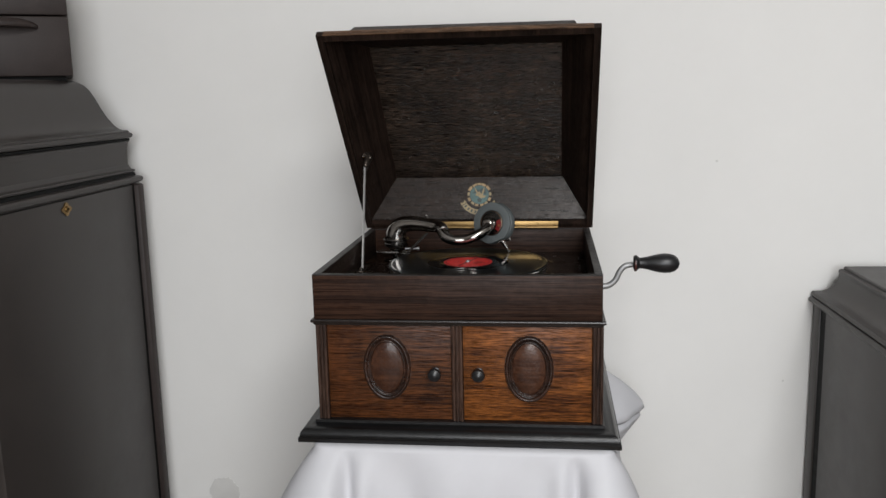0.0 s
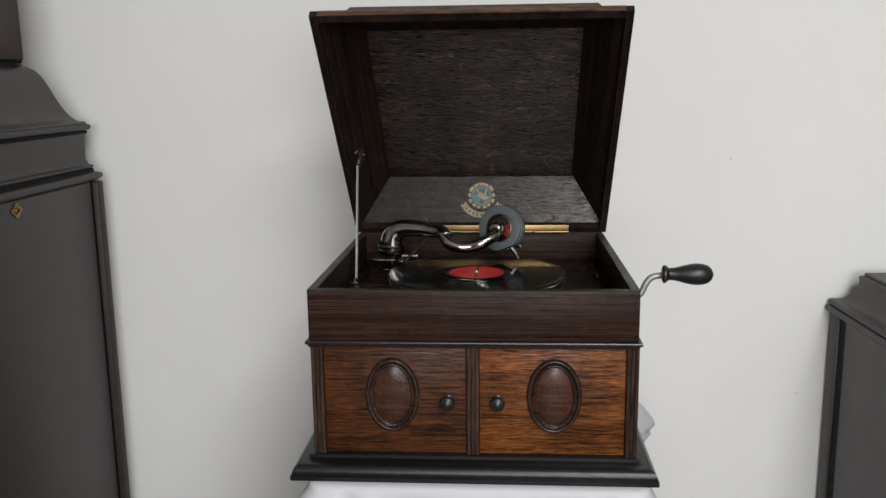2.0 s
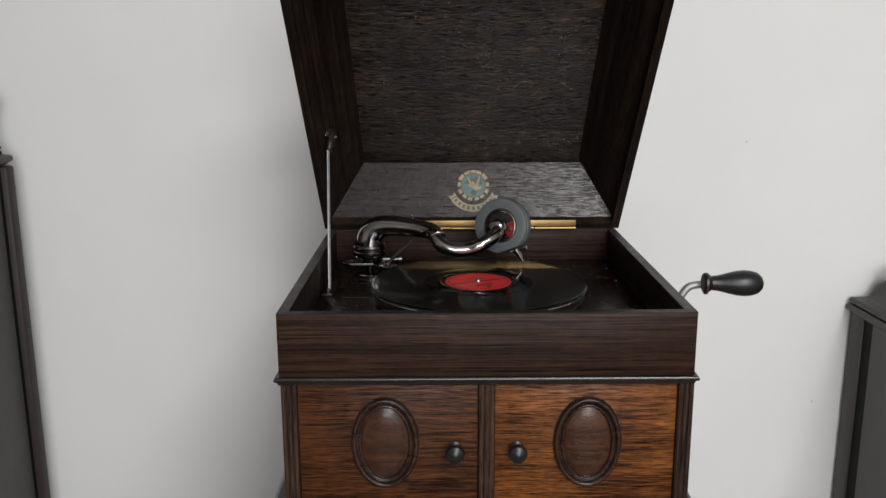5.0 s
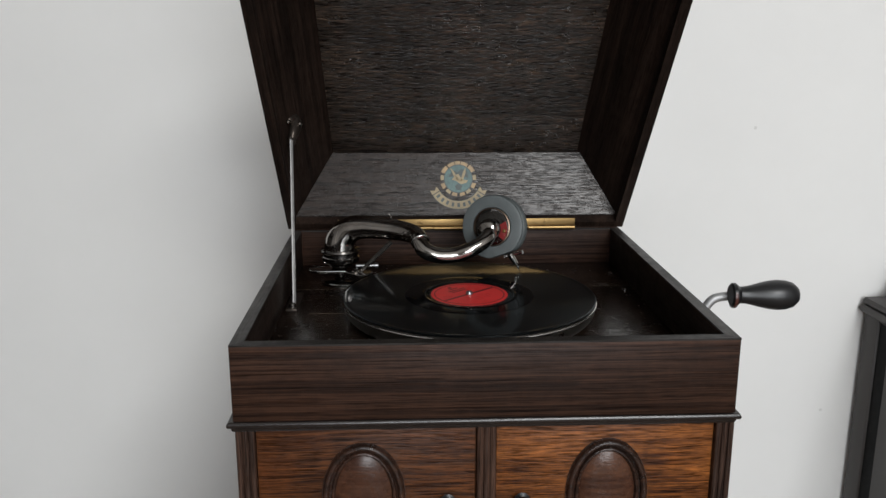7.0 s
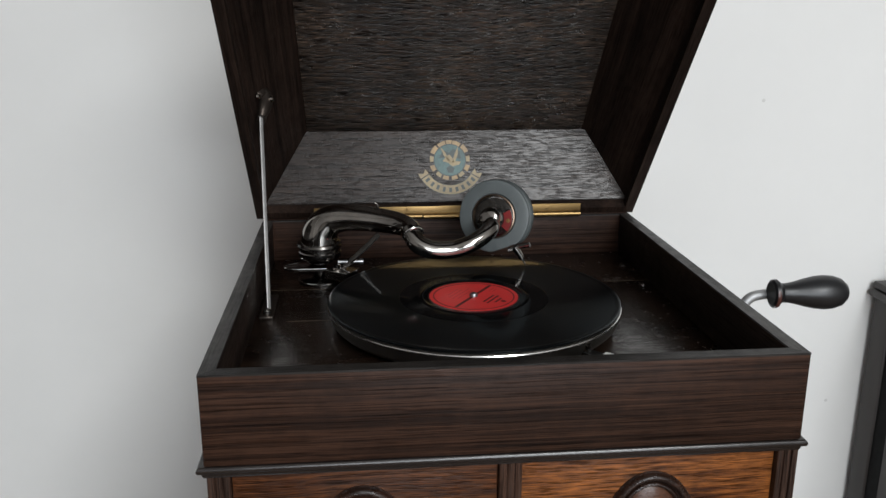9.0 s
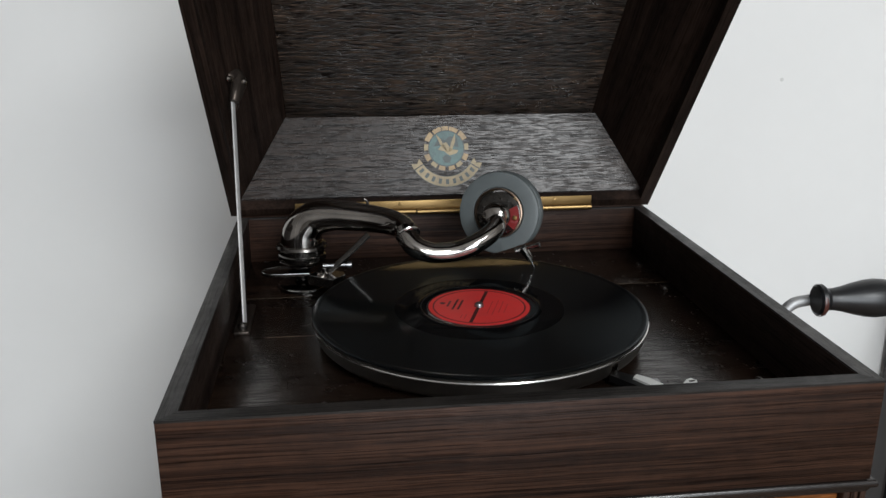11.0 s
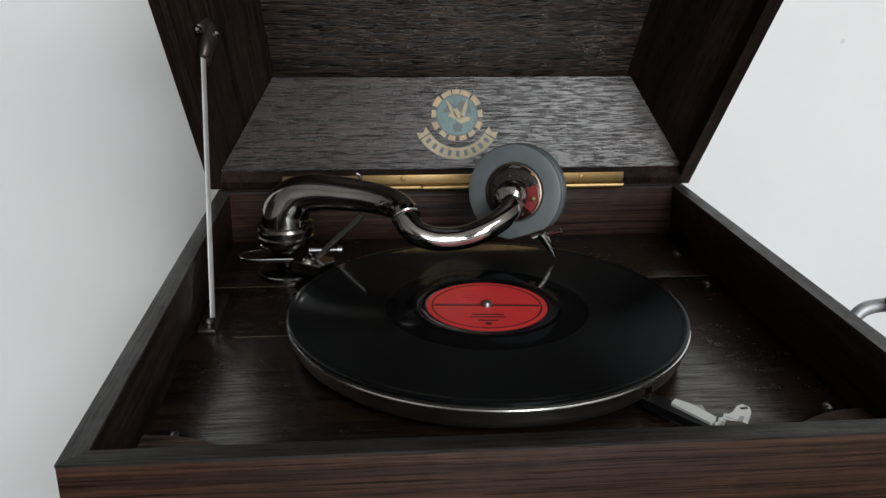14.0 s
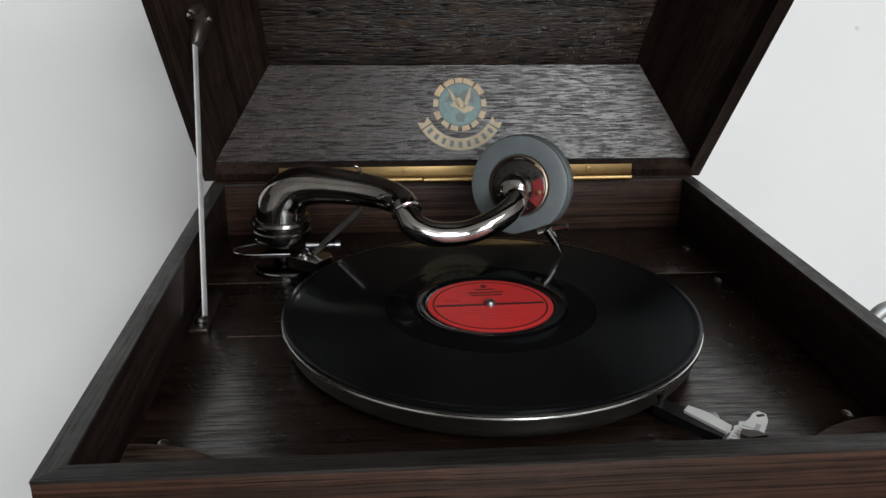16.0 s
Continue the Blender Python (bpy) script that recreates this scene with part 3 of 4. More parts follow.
for pts in ([(-0.012, 0.002), (-0.007, 0.011), (-0.001, 0.008), (0.004, 0.012), (0.011, 0.010), (0.012, 0.001), (0.004, 0.003), (0.0, -0.002), (-0.005, 0.003)],
            [(-0.004, -0.009), (0.0, -0.006), (0.005, -0.009), (0.003, -0.014), (-0.002, -0.014)]):
    part("transfer_shade", finish(prism(pts, 0.0, 0.00035)), DARK_TEAL, lid, m=EMB)
for pts in ([(-0.010, 0.014), (-0.006, 0.004), (-0.001, -0.002), (0.002, -0.005), (-0.002, 0.003), (-0.006, 0.010)],
            [(0.009, 0.015), (0.005, 0.006), (0.002, -0.004), (0.006, -0.001), (0.009, 0.007)],
            [(-0.008, -0.001), (-0.002, -0.003), (0.003, -0.007), (0.010, -0.005), (0.012, -0.002), (0.005, -0.001), (0.0, 0.006), (-0.003, 0.005)]):
    part("transfer_sprig", finish(prism(pts, 0.0002, 0.0005)), CREAM, lid, m=EMB)
part("banner_outline", arc_plate(0.0273, 0.0380, 213, 327, -0.0002, 0.00022, 16), DARK_TEAL, lid, m=EMB)
part("transfer_banner", arc_plate(0.0278, 0.0375, 214, 326, -0.0002, 0.0003, 16), CREAM, lid, "cream banner with worn dark lettering", m=EMB)
for k in range(9):
    a = 221 + 98 * k / 8
    part("lettering_bar", block(-0.0015, 0.0015, -0.0025, 0.0025, 0.0002, 0.0005, 0), DARK_TEAL, lid, m=EMB @ pose(0.0327 * math.cos(radians(a)), 0.0327 * math.sin(radians(a)), 0, 0, 0, a + 90))
for a, turn in ((212, -1), (328, 1)):
    c, s_ = math.cos(radians(a)), math.sin(radians(a))
    tx, ty = -s_ * turn, c * turn
    pts = [(0.0275 * c, 0.0275 * s_), (0.0380 * c, 0.0380 * s_), (0.0372 * c + 0.006 * tx, 0.0372 * s_ + 0.006 * ty), (0.0325 * c + 0.003 * tx, 0.0325 * s_ + 0.003 * ty), (0.0280 * c + 0.006 * tx, 0.0280 * s_ + 0.006 * ty)]
    part("banner_tail", finish(prism(pts, -0.0001, 0.0002)), CREAM, lid, m=EMB)

# brass piano hinge
hinge = part("hinge", block(-0.1455, 0.1445, -0.0006, 0.0010, 0.0005, 0.0125, 0.0003), BRASS, gram, "long brass hinge", m=pose(0, 0.3995, 0.2395))
for k in range(5):
    x0, x1 = -0.1455 + 0.058 * k + 0.0004, -0.1455 + 0.058 * (k + 1) - 0.0004
    part("knuckle", lathe([(0.0004, x0), (0.0026, x0), (0.0029, x0 + 0.0004), (0.0029, x1 - 0.0004), (0.0026, x1), (0.0004, x1)], 14, m=pose(0, 0, 0, 0, 90, 0)), BRASS, hinge, m=pose(0, -0.0026, 0.0022 if k % 2 else 0.0018))
for x in (-0.105, -0.045, 0.047, 0.108):
    part("hinge_screw", lathe([(0.0022, 0.0), (0.0020, 0.0007), (0.0004, 0.0009)], 12, m=pose(0, 0, 0, 90, 0, 0)), BRASS, hinge, m=pose(x, -0.0006, 0.0092))

# lid stay
stay = part("lid_stay", tube([(-0.1795, 0.2340, 0.1985, 0.0021), (-0.1820, 0.2640, 0.2586, 0.0021), (-0.1845, 0.2943, 0.3193, 0.0021), (-0.1864, 0.3172, 0.3650, 0.0021)], 8, 2, flat=0.5), STAY_STEEL, gram, "thin satin steel lid stay")
part("stay_foot", block(-0.1865, -0.1745, 0.214, 0.276, 0.1955, 0.1985, 0.0012), BRONZE, stay)
part("stay_lug", lathe([(0.0006, 0.0), (0.0036, 0.0), (0.0038, 0.004), (0.0026, 0.0055), (0.0006, 0.006)], 14), NICKEL_OLD, stay, m=pose(-0.1800, 0.2215, 0.1975))
part("stay_bracket", tube([(-0.1848, 0.3120, 0.3605, 0.0042), (-0.1832, 0.3170, 0.3672, 0.0060), (-0.1815, 0.3240, 0.3750, 0.0070), (-0.1830, 0.3265, 0.3800, 0.0064), (-0.1858, 0.3235, 0.3818, 0.0058), (-0.1882, 0.3190, 0.3797, 0.0056), (-0.1888, 0.3170, 0.3770, 0.0034)], 14, 5, flat=0.8), BRONZE, stay, "dark curled bracket of the stay")
part("bracket_lug", tube([(-0.1855, 0.3230, 0.3625, 0.0036), (-0.1868, 0.3225, 0.3570, 0.0046), (-0.1876, 0.3220, 0.3530, 0.0034)], 12, 4), BRONZE, stay)
for x, y, z in ((-0.1770, 0.3210, 0.3757), (-0.1885, 0.3130, 0.3790)):
    part("rivet", lathe([(0.0028, 0.0), (0.0026, 0.0016), (0.0004, 0.0026)], 12, m=pose(0, 0, 0, 40, 90, 0)), NICKEL, stay, m=pose(x, y, z))

# crank
crank = part("crank", tube([(0.196, 0.175, 0.184, 0.0048), (0.209, 0.175, 0.1835, 0.0048), (0.221, 0.175, 0.186, 0.0046), (0.230, 0.175, 0.194, 0.0045), (0.2362, 0.175, 0.207, 0.0045), (0.244, 0.1755, 0.2155, 0.0045), (0.257, 0.176, 0.218, 0.0044), (0.262, 0.176, 0.218, 0.0044)], 16, 6), CRANK_STEEL, gram, "bent steel winding crank", m=pose(0, 0.007, -0.0015))
GRIP = [(0.004, 0.256), (0.0098, 0.256), (0.0118, 0.2575), (0.0120, 0.2605), (0.0102, 0.2628), (0.0084, 0.2650), (0.0086, 0.270), (0.0100, 0.277), (0.0122, 0.285), (0.0142, 0.294), (0.0150, 0.302), (0.0144, 0.310), (0.0122, 0.3170), (0.0080, 0.3218), (0.0030, 0.3240), (0.0003, 0.3243)]
part("crank_grip", lathe(GRIP, 32, m=pose(0, 0, 0, 0, 90, 0)), EBONY, crank, "black turned pear-shaped grip", m=pose(0, 0.1730, 0.2228, 0, 0, -2))
part("grip_ferrule", lathe([(0.0120, 0.2574), (0.0123, 0.2582), (0.0123, 0.2598), (0.0120, 0.2606)], 28, m=pose(0, 0, 0, 0, 90, 0)), plain("worn_red_brown", (0.055, 0.018, 0.014), 0.3), crank, m=pose(0, 0.1730, 0.2220, 0, 0, -2))

# tone arm
BX, BY = -0.137, 0.322
arm = part("tone_arm", tube([(BX, BY, 0.228, 0.0185), (BX, BY - 0.0002, 0.2385, 0.0180), (BX + 0.003, BY - 0.001, 0.2495, 0.0170), (BX + 0.013, BY - 0.003, 0.2585, 0.0150), (BX + 0.028, BY - 0.008, 0.2620, 0.0133), (BX + 0.047, BY - 0.014, 0.2618, 0.0124), (BX + 0.064, BY - 0.021, 0.2608, 0.0115), (BX + 0.0775, BY - 0.030, 0.2598, 0.0107), (BX + 0.0855, BY - 0.040, 0.2584, 0.0100), (BX + 0.089, BY - 0.049, 0.2556, 0.0097)], 28, 8), NICKEL, gram, "polished nickel tapering tone arm, engraved")
part("arm_collar", lathe([(0.0150, 0.2170), (0.0200, 0.2175), (0.0210, 0.2195), (0.0210, 0.2235), (0.0200, 0.2245), (0.0200, 0.2275), (0.0216, 0.2285), (0.0224, 0.2302), (0.0214, 0.2322), (0.0185, 0.2328)], 36), DARK_NICKEL, arm, m=pose(BX, BY, 0.0035))
part("arm_post", lathe([(0.0004, 0.1955), (0.0215, 0.1955), (0.0215, 0.1985), (0.0195, 0.2000), (0.0085, 0.2008), (0.0060, 0.2030), (0.0060, 0.2120), (0.0130, 0.2160), (0.0130, 0.2175), (0.0004, 0.2178)], 32), DARK_NICKEL, arm, m=pose(BX, BY, 0))
part("arm_wing", finish(prism([(BX + 0.006, BY + 0.008), (BX - 0.008, BY + 0.009), (BX - 0.020, BY + 0.0065), (BX - 0.031, BY + 0.001), (BX - 0.0345, BY - 0.004), (BX - 0.0345, BY - 0.0105), (BX - 0.030, BY - 0.0145), (BX - 0.021, BY - 0.0165), (BX + 0.0065, BY - 0.0165)], 0.2105, 0.2130, 0.0009)), NICKEL, arm)
# Thin bright tubes and a ring stand in for edge highlights on the metal.
part("wing_edge", tube([(BX + 0.006, BY - 0.0165, 0.2130, 0.0006), (BX - 0.021, BY - 0.0165, 0.2130, 0.0006), (BX - 0.030, BY - 0.0145, 0.2130, 0.0006), (BX - 0.0345, BY - 0.0105, 0.2130, 0.0006), (BX - 0.0345, BY - 0.004, 0.2130, 0.0006), (BX - 0.031, BY + 0.001, 0.2130, 0.0006), (BX - 0.020, BY + 0.0065, 0.2130, 0.0006)], 8, 3), BRIGHT, arm)
part("foot_ring", lathe([(0.0212, 0.1975), (0.0222, 0.1978), (0.0224, 0.1985), (0.0218, 0.1991), (0.0210, 0.1990)], 36), BRIGHT, arm, m=pose(BX, BY, 0))
part("stop_edge", tube([(BX + 0.0048, BY - 0.0193, 0.2126, 0.0005), (BX + 0.0265, BY - 0.0352, 0.2126, 0.0005), (BX + 0.0363, BY - 0.0225, 0.2126, 0.0005)], 8, 1), BRIGHT, arm)
part("arm_pin", tube([(BX + 0.058, BY - 0.016, 0.2705, 0.0011), (BX + 0.0575, BY - 0.016, 0.2755, 0.0013), (BX + 0.0545, BY - 0.016, 0.2775, 0.0012)], 8, 2), DARK_NICKEL, arm)
part("arm_stop", finish(prism([(BX + 0.0046, BY - 0.0195), (BX + 0.0265, BY - 0.0355), (BX + 0.0365, BY - 0.0225), (BX + 0.036, BY - 0.014), (BX + 0.017, BY - 0.003)], 0.2045, 0.2125, 0.0010)), NICKEL_OLD, arm)
part("arm_brace", tube([(BX + 0.018, BY - 0.016, 0.2100, 0.0030), (BX + 0.036, BY - 0.018, 0.226, 0.0030), (BX + 0.058, BY - 0.021, 0.248, 0.0030)], 8, 2, flat=0.4), DARK_NICKEL, arm)
part("arm_screw", lathe([(0.0004, -0.012), (0.0016, -0.012), (0.0016, 0.009), (0.0030, 0.009), (0.0030, 0.0125), (0.0004, 0.013)], 12, m=pose(0, 0, 0, 0, 90, 0)), STEEL, arm, m=pose(BX + 0.030, BY - 0.016, 0.2195))
part("stop_screw", lathe([(0.0055, 0.0), (0.0055, 0.002), (0.0035, 0.003), (0.0033, 0.0055), (0.0004, 0.006)], 16), NICKEL, arm, m=pose(BX + 0.017, BY - 0.020, 0.2125))
part("stop_tongue", finish(prism([(BX + 0.0072, BY - 0.0290), (BX + 0.0085, BY - 0.0380), (BX + 0.0130, BY - 0.0410), (BX + 0.0172, BY - 0.0380), (BX + 0.0172, BY - 0.0310)], 0.1985, 0.2000, 0.0004)), DARK_NICKEL, arm)
SB = Vector((0.0315, 0.294, 0.265))
AX = Vector((-0.43, -0.88, 0.18)).normalized()
DOWN = (Vector((0, 0, -1)) + AX * AX.z).normalized() * 0.0036
hub = SB + DOWN + AX * 0.006
goose = part("gooseneck", tube([(-0.0495, 0.2745, 0.2585, 0.0092), (-0.0475, 0.2680, 0.2525, 0.0090), (-0.0415, 0.2625, 0.2462, 0.0088), (-0.0280, 0.2600, 0.2420, 0.0085), (-0.0100, 0.2600, 0.2425, 0.0083), (0.0045, 0.2595, 0.2475, 0.0082), (0.0170, 0.2635, 0.2535, 0.0081), (0.0240, 0.2690, 0.2580, 0.0080), (0.0270, 0.2760, 0.2608, 0.0080), (hub.x, hub.y, hub.z, 0.0080)], 26, 8), NICKEL, arm, "curved nickel gooseneck")
q = AX.to_track_quat("Z", "X").to_matrix().to_4x4()
part("joint_ring", lathe([(0.0088, -0.0012), (0.0102, -0.0008), (0.0106, 0.0), (0.0102, 0.0008), (0.0088, 0.0012)], 28), BRIGHT, arm, m=Matrix.Translation((-0.0478, 0.2700, 0.2552)) @ Vector((0.25, -0.75, -0.6)).to_track_quat("Z", "X").to_matrix().to_4x4())
SBM = Matrix.Translation(SB - AX * 0.0055) @ q
HUBM = Matrix.Translation(SB + DOWN * 0.6 - AX * 0.0055) @ q
bm = lathe([(0.0200, -0.0150), (0.0330, -0.0145), (0.0350, -0.0130), (0.0356, -0.0100), (0.0356, -0.0030), (0.0350, -0.0012), (0.0341, -0.0006), (0.0348, 0.0002), (0.0354, 0.0025), (0.0346, 0.0052), (0.0325, 0.0060), (0.0225, 0.0062), (0.0212, 0.0050), (0.0200, 0.0020)], 56, m=SBM)
CHORD = Vector((0.45, 0, -1))
CHORD = (CHORD - AX * CHORD.dot(AX)).normalized()
for v in bm.verts:
    over = (v.co - SB).dot(CHORD) - 0.0322
    if over > 0:
        v.co -= CHORD * over
box_ = part("sound_box", bm, RUBBER, gram, "round sound box with a grey rubber ring")
part("bezel", lathe([(0.0195, 0.0030), (0.0212, 0.0052), (0.0212, 0.0066), (0.0202, 0.0070), (0.0195, 0.0062)], 48, m=SBM), plain("copper_bezel", (0.22, 0.16, 0.12), 0.34, metal=1.0), box_)
part("hub_disc", lathe([(0.0004, 0.0020), (0.0198, 0.0020), (0.0198, 0.0050), (0.0180, 0.0056), (0.0115, 0.0066), (0.0105, 0.0085), (0.0098, 0.0130), (0.0088, 0.0150), (0.0004, 0.0152)], 48, m=HUBM), HUB, box_, "engraved nickel hub")
part("hub_ring", lathe([(0.0092, 0.0105), (0.0108, 0.0110), (0.0110, 0.0125), (0.0104, 0.0138), (0.0092, 0.0142)], 32, m=HUBM), HUB, box_)
for a in range(0, 360, 24):
    part("hub_relief", block(-0.0007, 0.0007, 0.0130 + 0.0011 * (a % 5 % 3), 0.0175 - 0.0009 * (a % 7 % 3), 0.0052, 0.0063, 0.0003), HUB, box_, m=HUBM @ pose(0, 0, 0, 0, 0, a + 5 * (a % 3)))
inv = SBM.to_3x3().inverted()
right = inv @ Vector((0.92, 0.0, -0.12))
ang = math.degrees(math.atan2(right.y, right.x))
part("red_enamel", arc_plate(0.0112, 0.0186, ang - 34, ang + 34, 0.0054, 0.0070, 10), RED_DARK, box_, m=HUBM)
part("hub_screw", lathe([(0.0022, 0.0), (0.0020, 0.0012), (0.0004, 0.0016)], 12), BRASS, box_, m=HUBM @ pose(0.0152 * math.cos(radians(ang)), 0.0152 * math.sin(radians(ang)), 0.0068))
part("neck_collar", lathe([(0.0004, 0.0118), (0.0116, 0.0120), (0.0121, 0.0132), (0.0116, 0.0148), (0.0106, 0.0156), (0.0101, 0.0205), (0.0094, 0.0232), (0.0070, 0.0250), (0.0004, 0.0254)], 32, m=HUBM), NICKEL, box_)
part("needle_bar", tube([(0.0500, 0.2790, 0.2380, 0.0036), (0.0535, 0.2790, 0.2330, 0.0034), (0.0575, 0.2790, 0.2265, 0.0028)], 12, 3), NICKEL, box_)
part("needle", tube([(0.0575, 0.2790, 0.2265, 0.0009), (0.0600, 0.2790, 0.2215, 0.0007), (0.0618, 0.2790, 0.2182, 0.0003)], 8, 2), BRIGHT, box_, "steel needle on the record")
part("needle_screw", tube([(0.0490, 0.2800, 0.2355, 0.0018), (0.0560, 0.2770, 0.2385, 0.0018), (0.0635, 0.2730, 0.2415, 0.0024)], 10, 2), NICKEL_OLD, box_)
part("needle_clamp", tube([(0.0440, 0.2805, 0.2345, 0.0022), (0.0500, 0.2795, 0.2365, 0.0020)], 10, 2), NICKEL_OLD, box_)

# brake
brake = part("brake", finish(prism([(0.0715, 0.0960), (0.0770, 0.1030), (0.0955, 0.0850), (0.1028, 0.0717), (0.0958, 0.0640), (0.0878, 0.0735)], 0.1995, 0.2042, 0.0005)), BLACK, gram, "brake lever with an enamelled scale")
part("brake_shoe", block(-0.004, 0.004, -0.003, 0.003, 0.2015, 0.2105, 0.0006), NICKEL, brake, m=pose(0.0735, 0.1000, 0, 0, 0, -40))
part("brake_blade", finish(prism([(0.0846, 0.0875), (0.0883, 0.0919), (0.0954, 0.0854), (0.1031, 0.0717), (0.1013, 0.0688), (0.0980, 0.0662)], 0.2042, 0.2057, 0.0005)), WHITE_METAL, brake)
part("brake_post", block(-0.003, 0.003, -0.003, 0.003, 0.196, 0.2040, 0.0004), STEEL, brake, m=pose(0.0985, 0.0850, 0))
scale_pts = [(0.0945, 0.0600), (0.0985, 0.0590), (0.1040, 0.0600), (0.1120, 0.0640), (0.1200, 0.0700), (0.1215, 0.0740), (0.1275, 0.0835), (0.1290, 0.0890), (0.1262, 0.0925), (0.1225, 0.0905), (0.1180, 0.0850), (0.1150, 0.0830), (0.1125, 0.0835), (0.1105, 0.0800), (0.1080, 0.0795), (0.1065, 0.0760), (0.1020, 0.0735), (0.0985, 0.0680)]
part("speed_scale", finish(prism(scale_pts, 0.1985, 0.2005, 0.0004)), WHITE_METAL, brake, "white enamelled scale plate")
for k in range(6):
    part("scale_mark", block(-0.0030, 0.0030, -0.00025, 0.00025, 0.2003, 0.2007, 0), STEEL, brake, m=pose(0.1035 + 0.0022 * k, 0.0668 + 0.0022 * k, 0, 0, 0, -38))
part("scale_slot", block(-0.0022, 0.0022, -0.0010, 0.0010, 0.2003, 0.2008, 0.0002), BRONZE, brake, m=pose(0.1255, 0.0880, 0, 0, 0, 10))
part("scale_bar", block(-0.0034, 0.0034, -0.0012, 0.0012, 0.2003, 0.2007, 0), STEEL, brake, m=pose(0.1192, 0.0770, 0, 0, 0, 55))
part("scale_pointer", finish(prism([(0.1065, 0.0685), (0.1090, 0.0728), (0.1165, 0.0705), (0.1195, 0.0665), (0.1100, 0.0650)], 0.2010, 0.2030, 0.0004)), BRONZE, brake)

# platter and record
PX, PY = 0.0, 0.1974
platter = part("platter", lathe([(0.004, 0.0), (0.1165, 0.0), (0.1195, 0.0012), (0.1225, 0.0042), (0.1242, 0.0080), (0.1247, 0.0128), (0.1254, 0.0138), (0.1258, 0.0152), (0.1254, 0.0166), (0.1240, 0.0172), (0.1215, 0.0172), (0.004, 0.0170)], 128), PLATTER, gram, "nickelled platter with a bright rim", m=pose(PX, PY, 0.1985))
part("platter_rim", lathe([(0.1250, 0.0138), (0.1262, 0.0143), (0.1266, 0.0151), (0.1262, 0.0159), (0.1250, 0.0163)], 128), BRIGHT, platter)
part("spindle", lathe([(0.0035, 0.0), (0.0035, 0.0205), (0.0030, 0.0218), (0.0014, 0.0226), (0.0003, 0.0228)], 16), STEEL, platter)
part("spindle_bush", lathe([(0.012, 0.1955 - 0.1985), (0.012, 0.0), (0.004, 0.0)], 20), STEEL, platter)
groove = [(0.0036, 0.0), (0.1250, 0.0), (0.1258, 0.0006), (0.1258, 0.0015), (0.1250, 0.0020), (0.1245, 0.0021), (0.1223, 0.0021), (0.1213, 0.0018), (0.1206, 0.0018), (0.0530, 0.0018), (0.0520, 0.0018), (0.0505, 0.0016), (0.0470, 0.0016), (0.0462, 0.0024), (0.0445, 0.0026), (0.0432, 0.0019), (0.0036, 0.0019)]
record = part("record", lathe(groove, 128), SHELLAC, label="black shellac record with a red paper label, turning", category="record", m=pose(PX, PY, 0.75 + 0.1985 + 0.0172))
part("run_out", lathe([(0.0400, 0.0020), (0.0434, 0.00205), (0.0448, 0.0027), (0.0464, 0.0026), (0.0474, 0.00195), (0.0480, 0.00195), (0.0636, 0.00195), (0.0640, 0.00193), (0.0646, 0.0017)], 96), SHELLAC_SMOOTH, record)
label = part("record_label", lathe([(0.0037, 0.0019), (0.0037, 0.0021), (0.0042, 0.0021), (0.0380, 0.0021), (0.0385, 0.0021), (0.0385, 0.0018)], 72), RED, record, "red paper record label")
part("label_border", lathe([(0.0343, 0.0021), (0.0343, 0.00222), (0.0353, 0.00222), (0.0353, 0.0021)], 72), INK, label)
part("label_band", block(-0.0335, 0.0335, -0.0013, 0.0013, 0.0021, 0.00224, 0), INK, label, m=pose(0, 0, 0))
part("label_mark", lathe([(0.0004, 0.0021), (0.0022, 0.0021), (0.0022, 0.00224), (0.0004, 0.00224)], 10), INK, label, m=pose(0, 0.0285, 0))
for x, y, w in ((0, 0.0235, 0.006), (0, 0.0185, 0.011), (0, 0.0145, 0.010), (0, -0.0085, 0.013), (0, -0.0125, 0.016), (0.002, -0.0165, 0.012), (0, -0.0205, 0.009), (-0.023, 0.006, 0.005), (-0.023, 0.009, 0.004)):
    thin = y < 0 or x < -0.01
    part("label_print", block(x - w, x + w, y - (0.0003 if thin else 0.0008), y + (0.0003 if thin else 0.0008), 0.0021, 0.00222, 0), plain("faint_print", (0.38, 0.02, 0.02), 0.5) if thin and "faint_print" not in bpy.data.materials else (bpy.data.materials["faint_print"] if thin else INK), label)


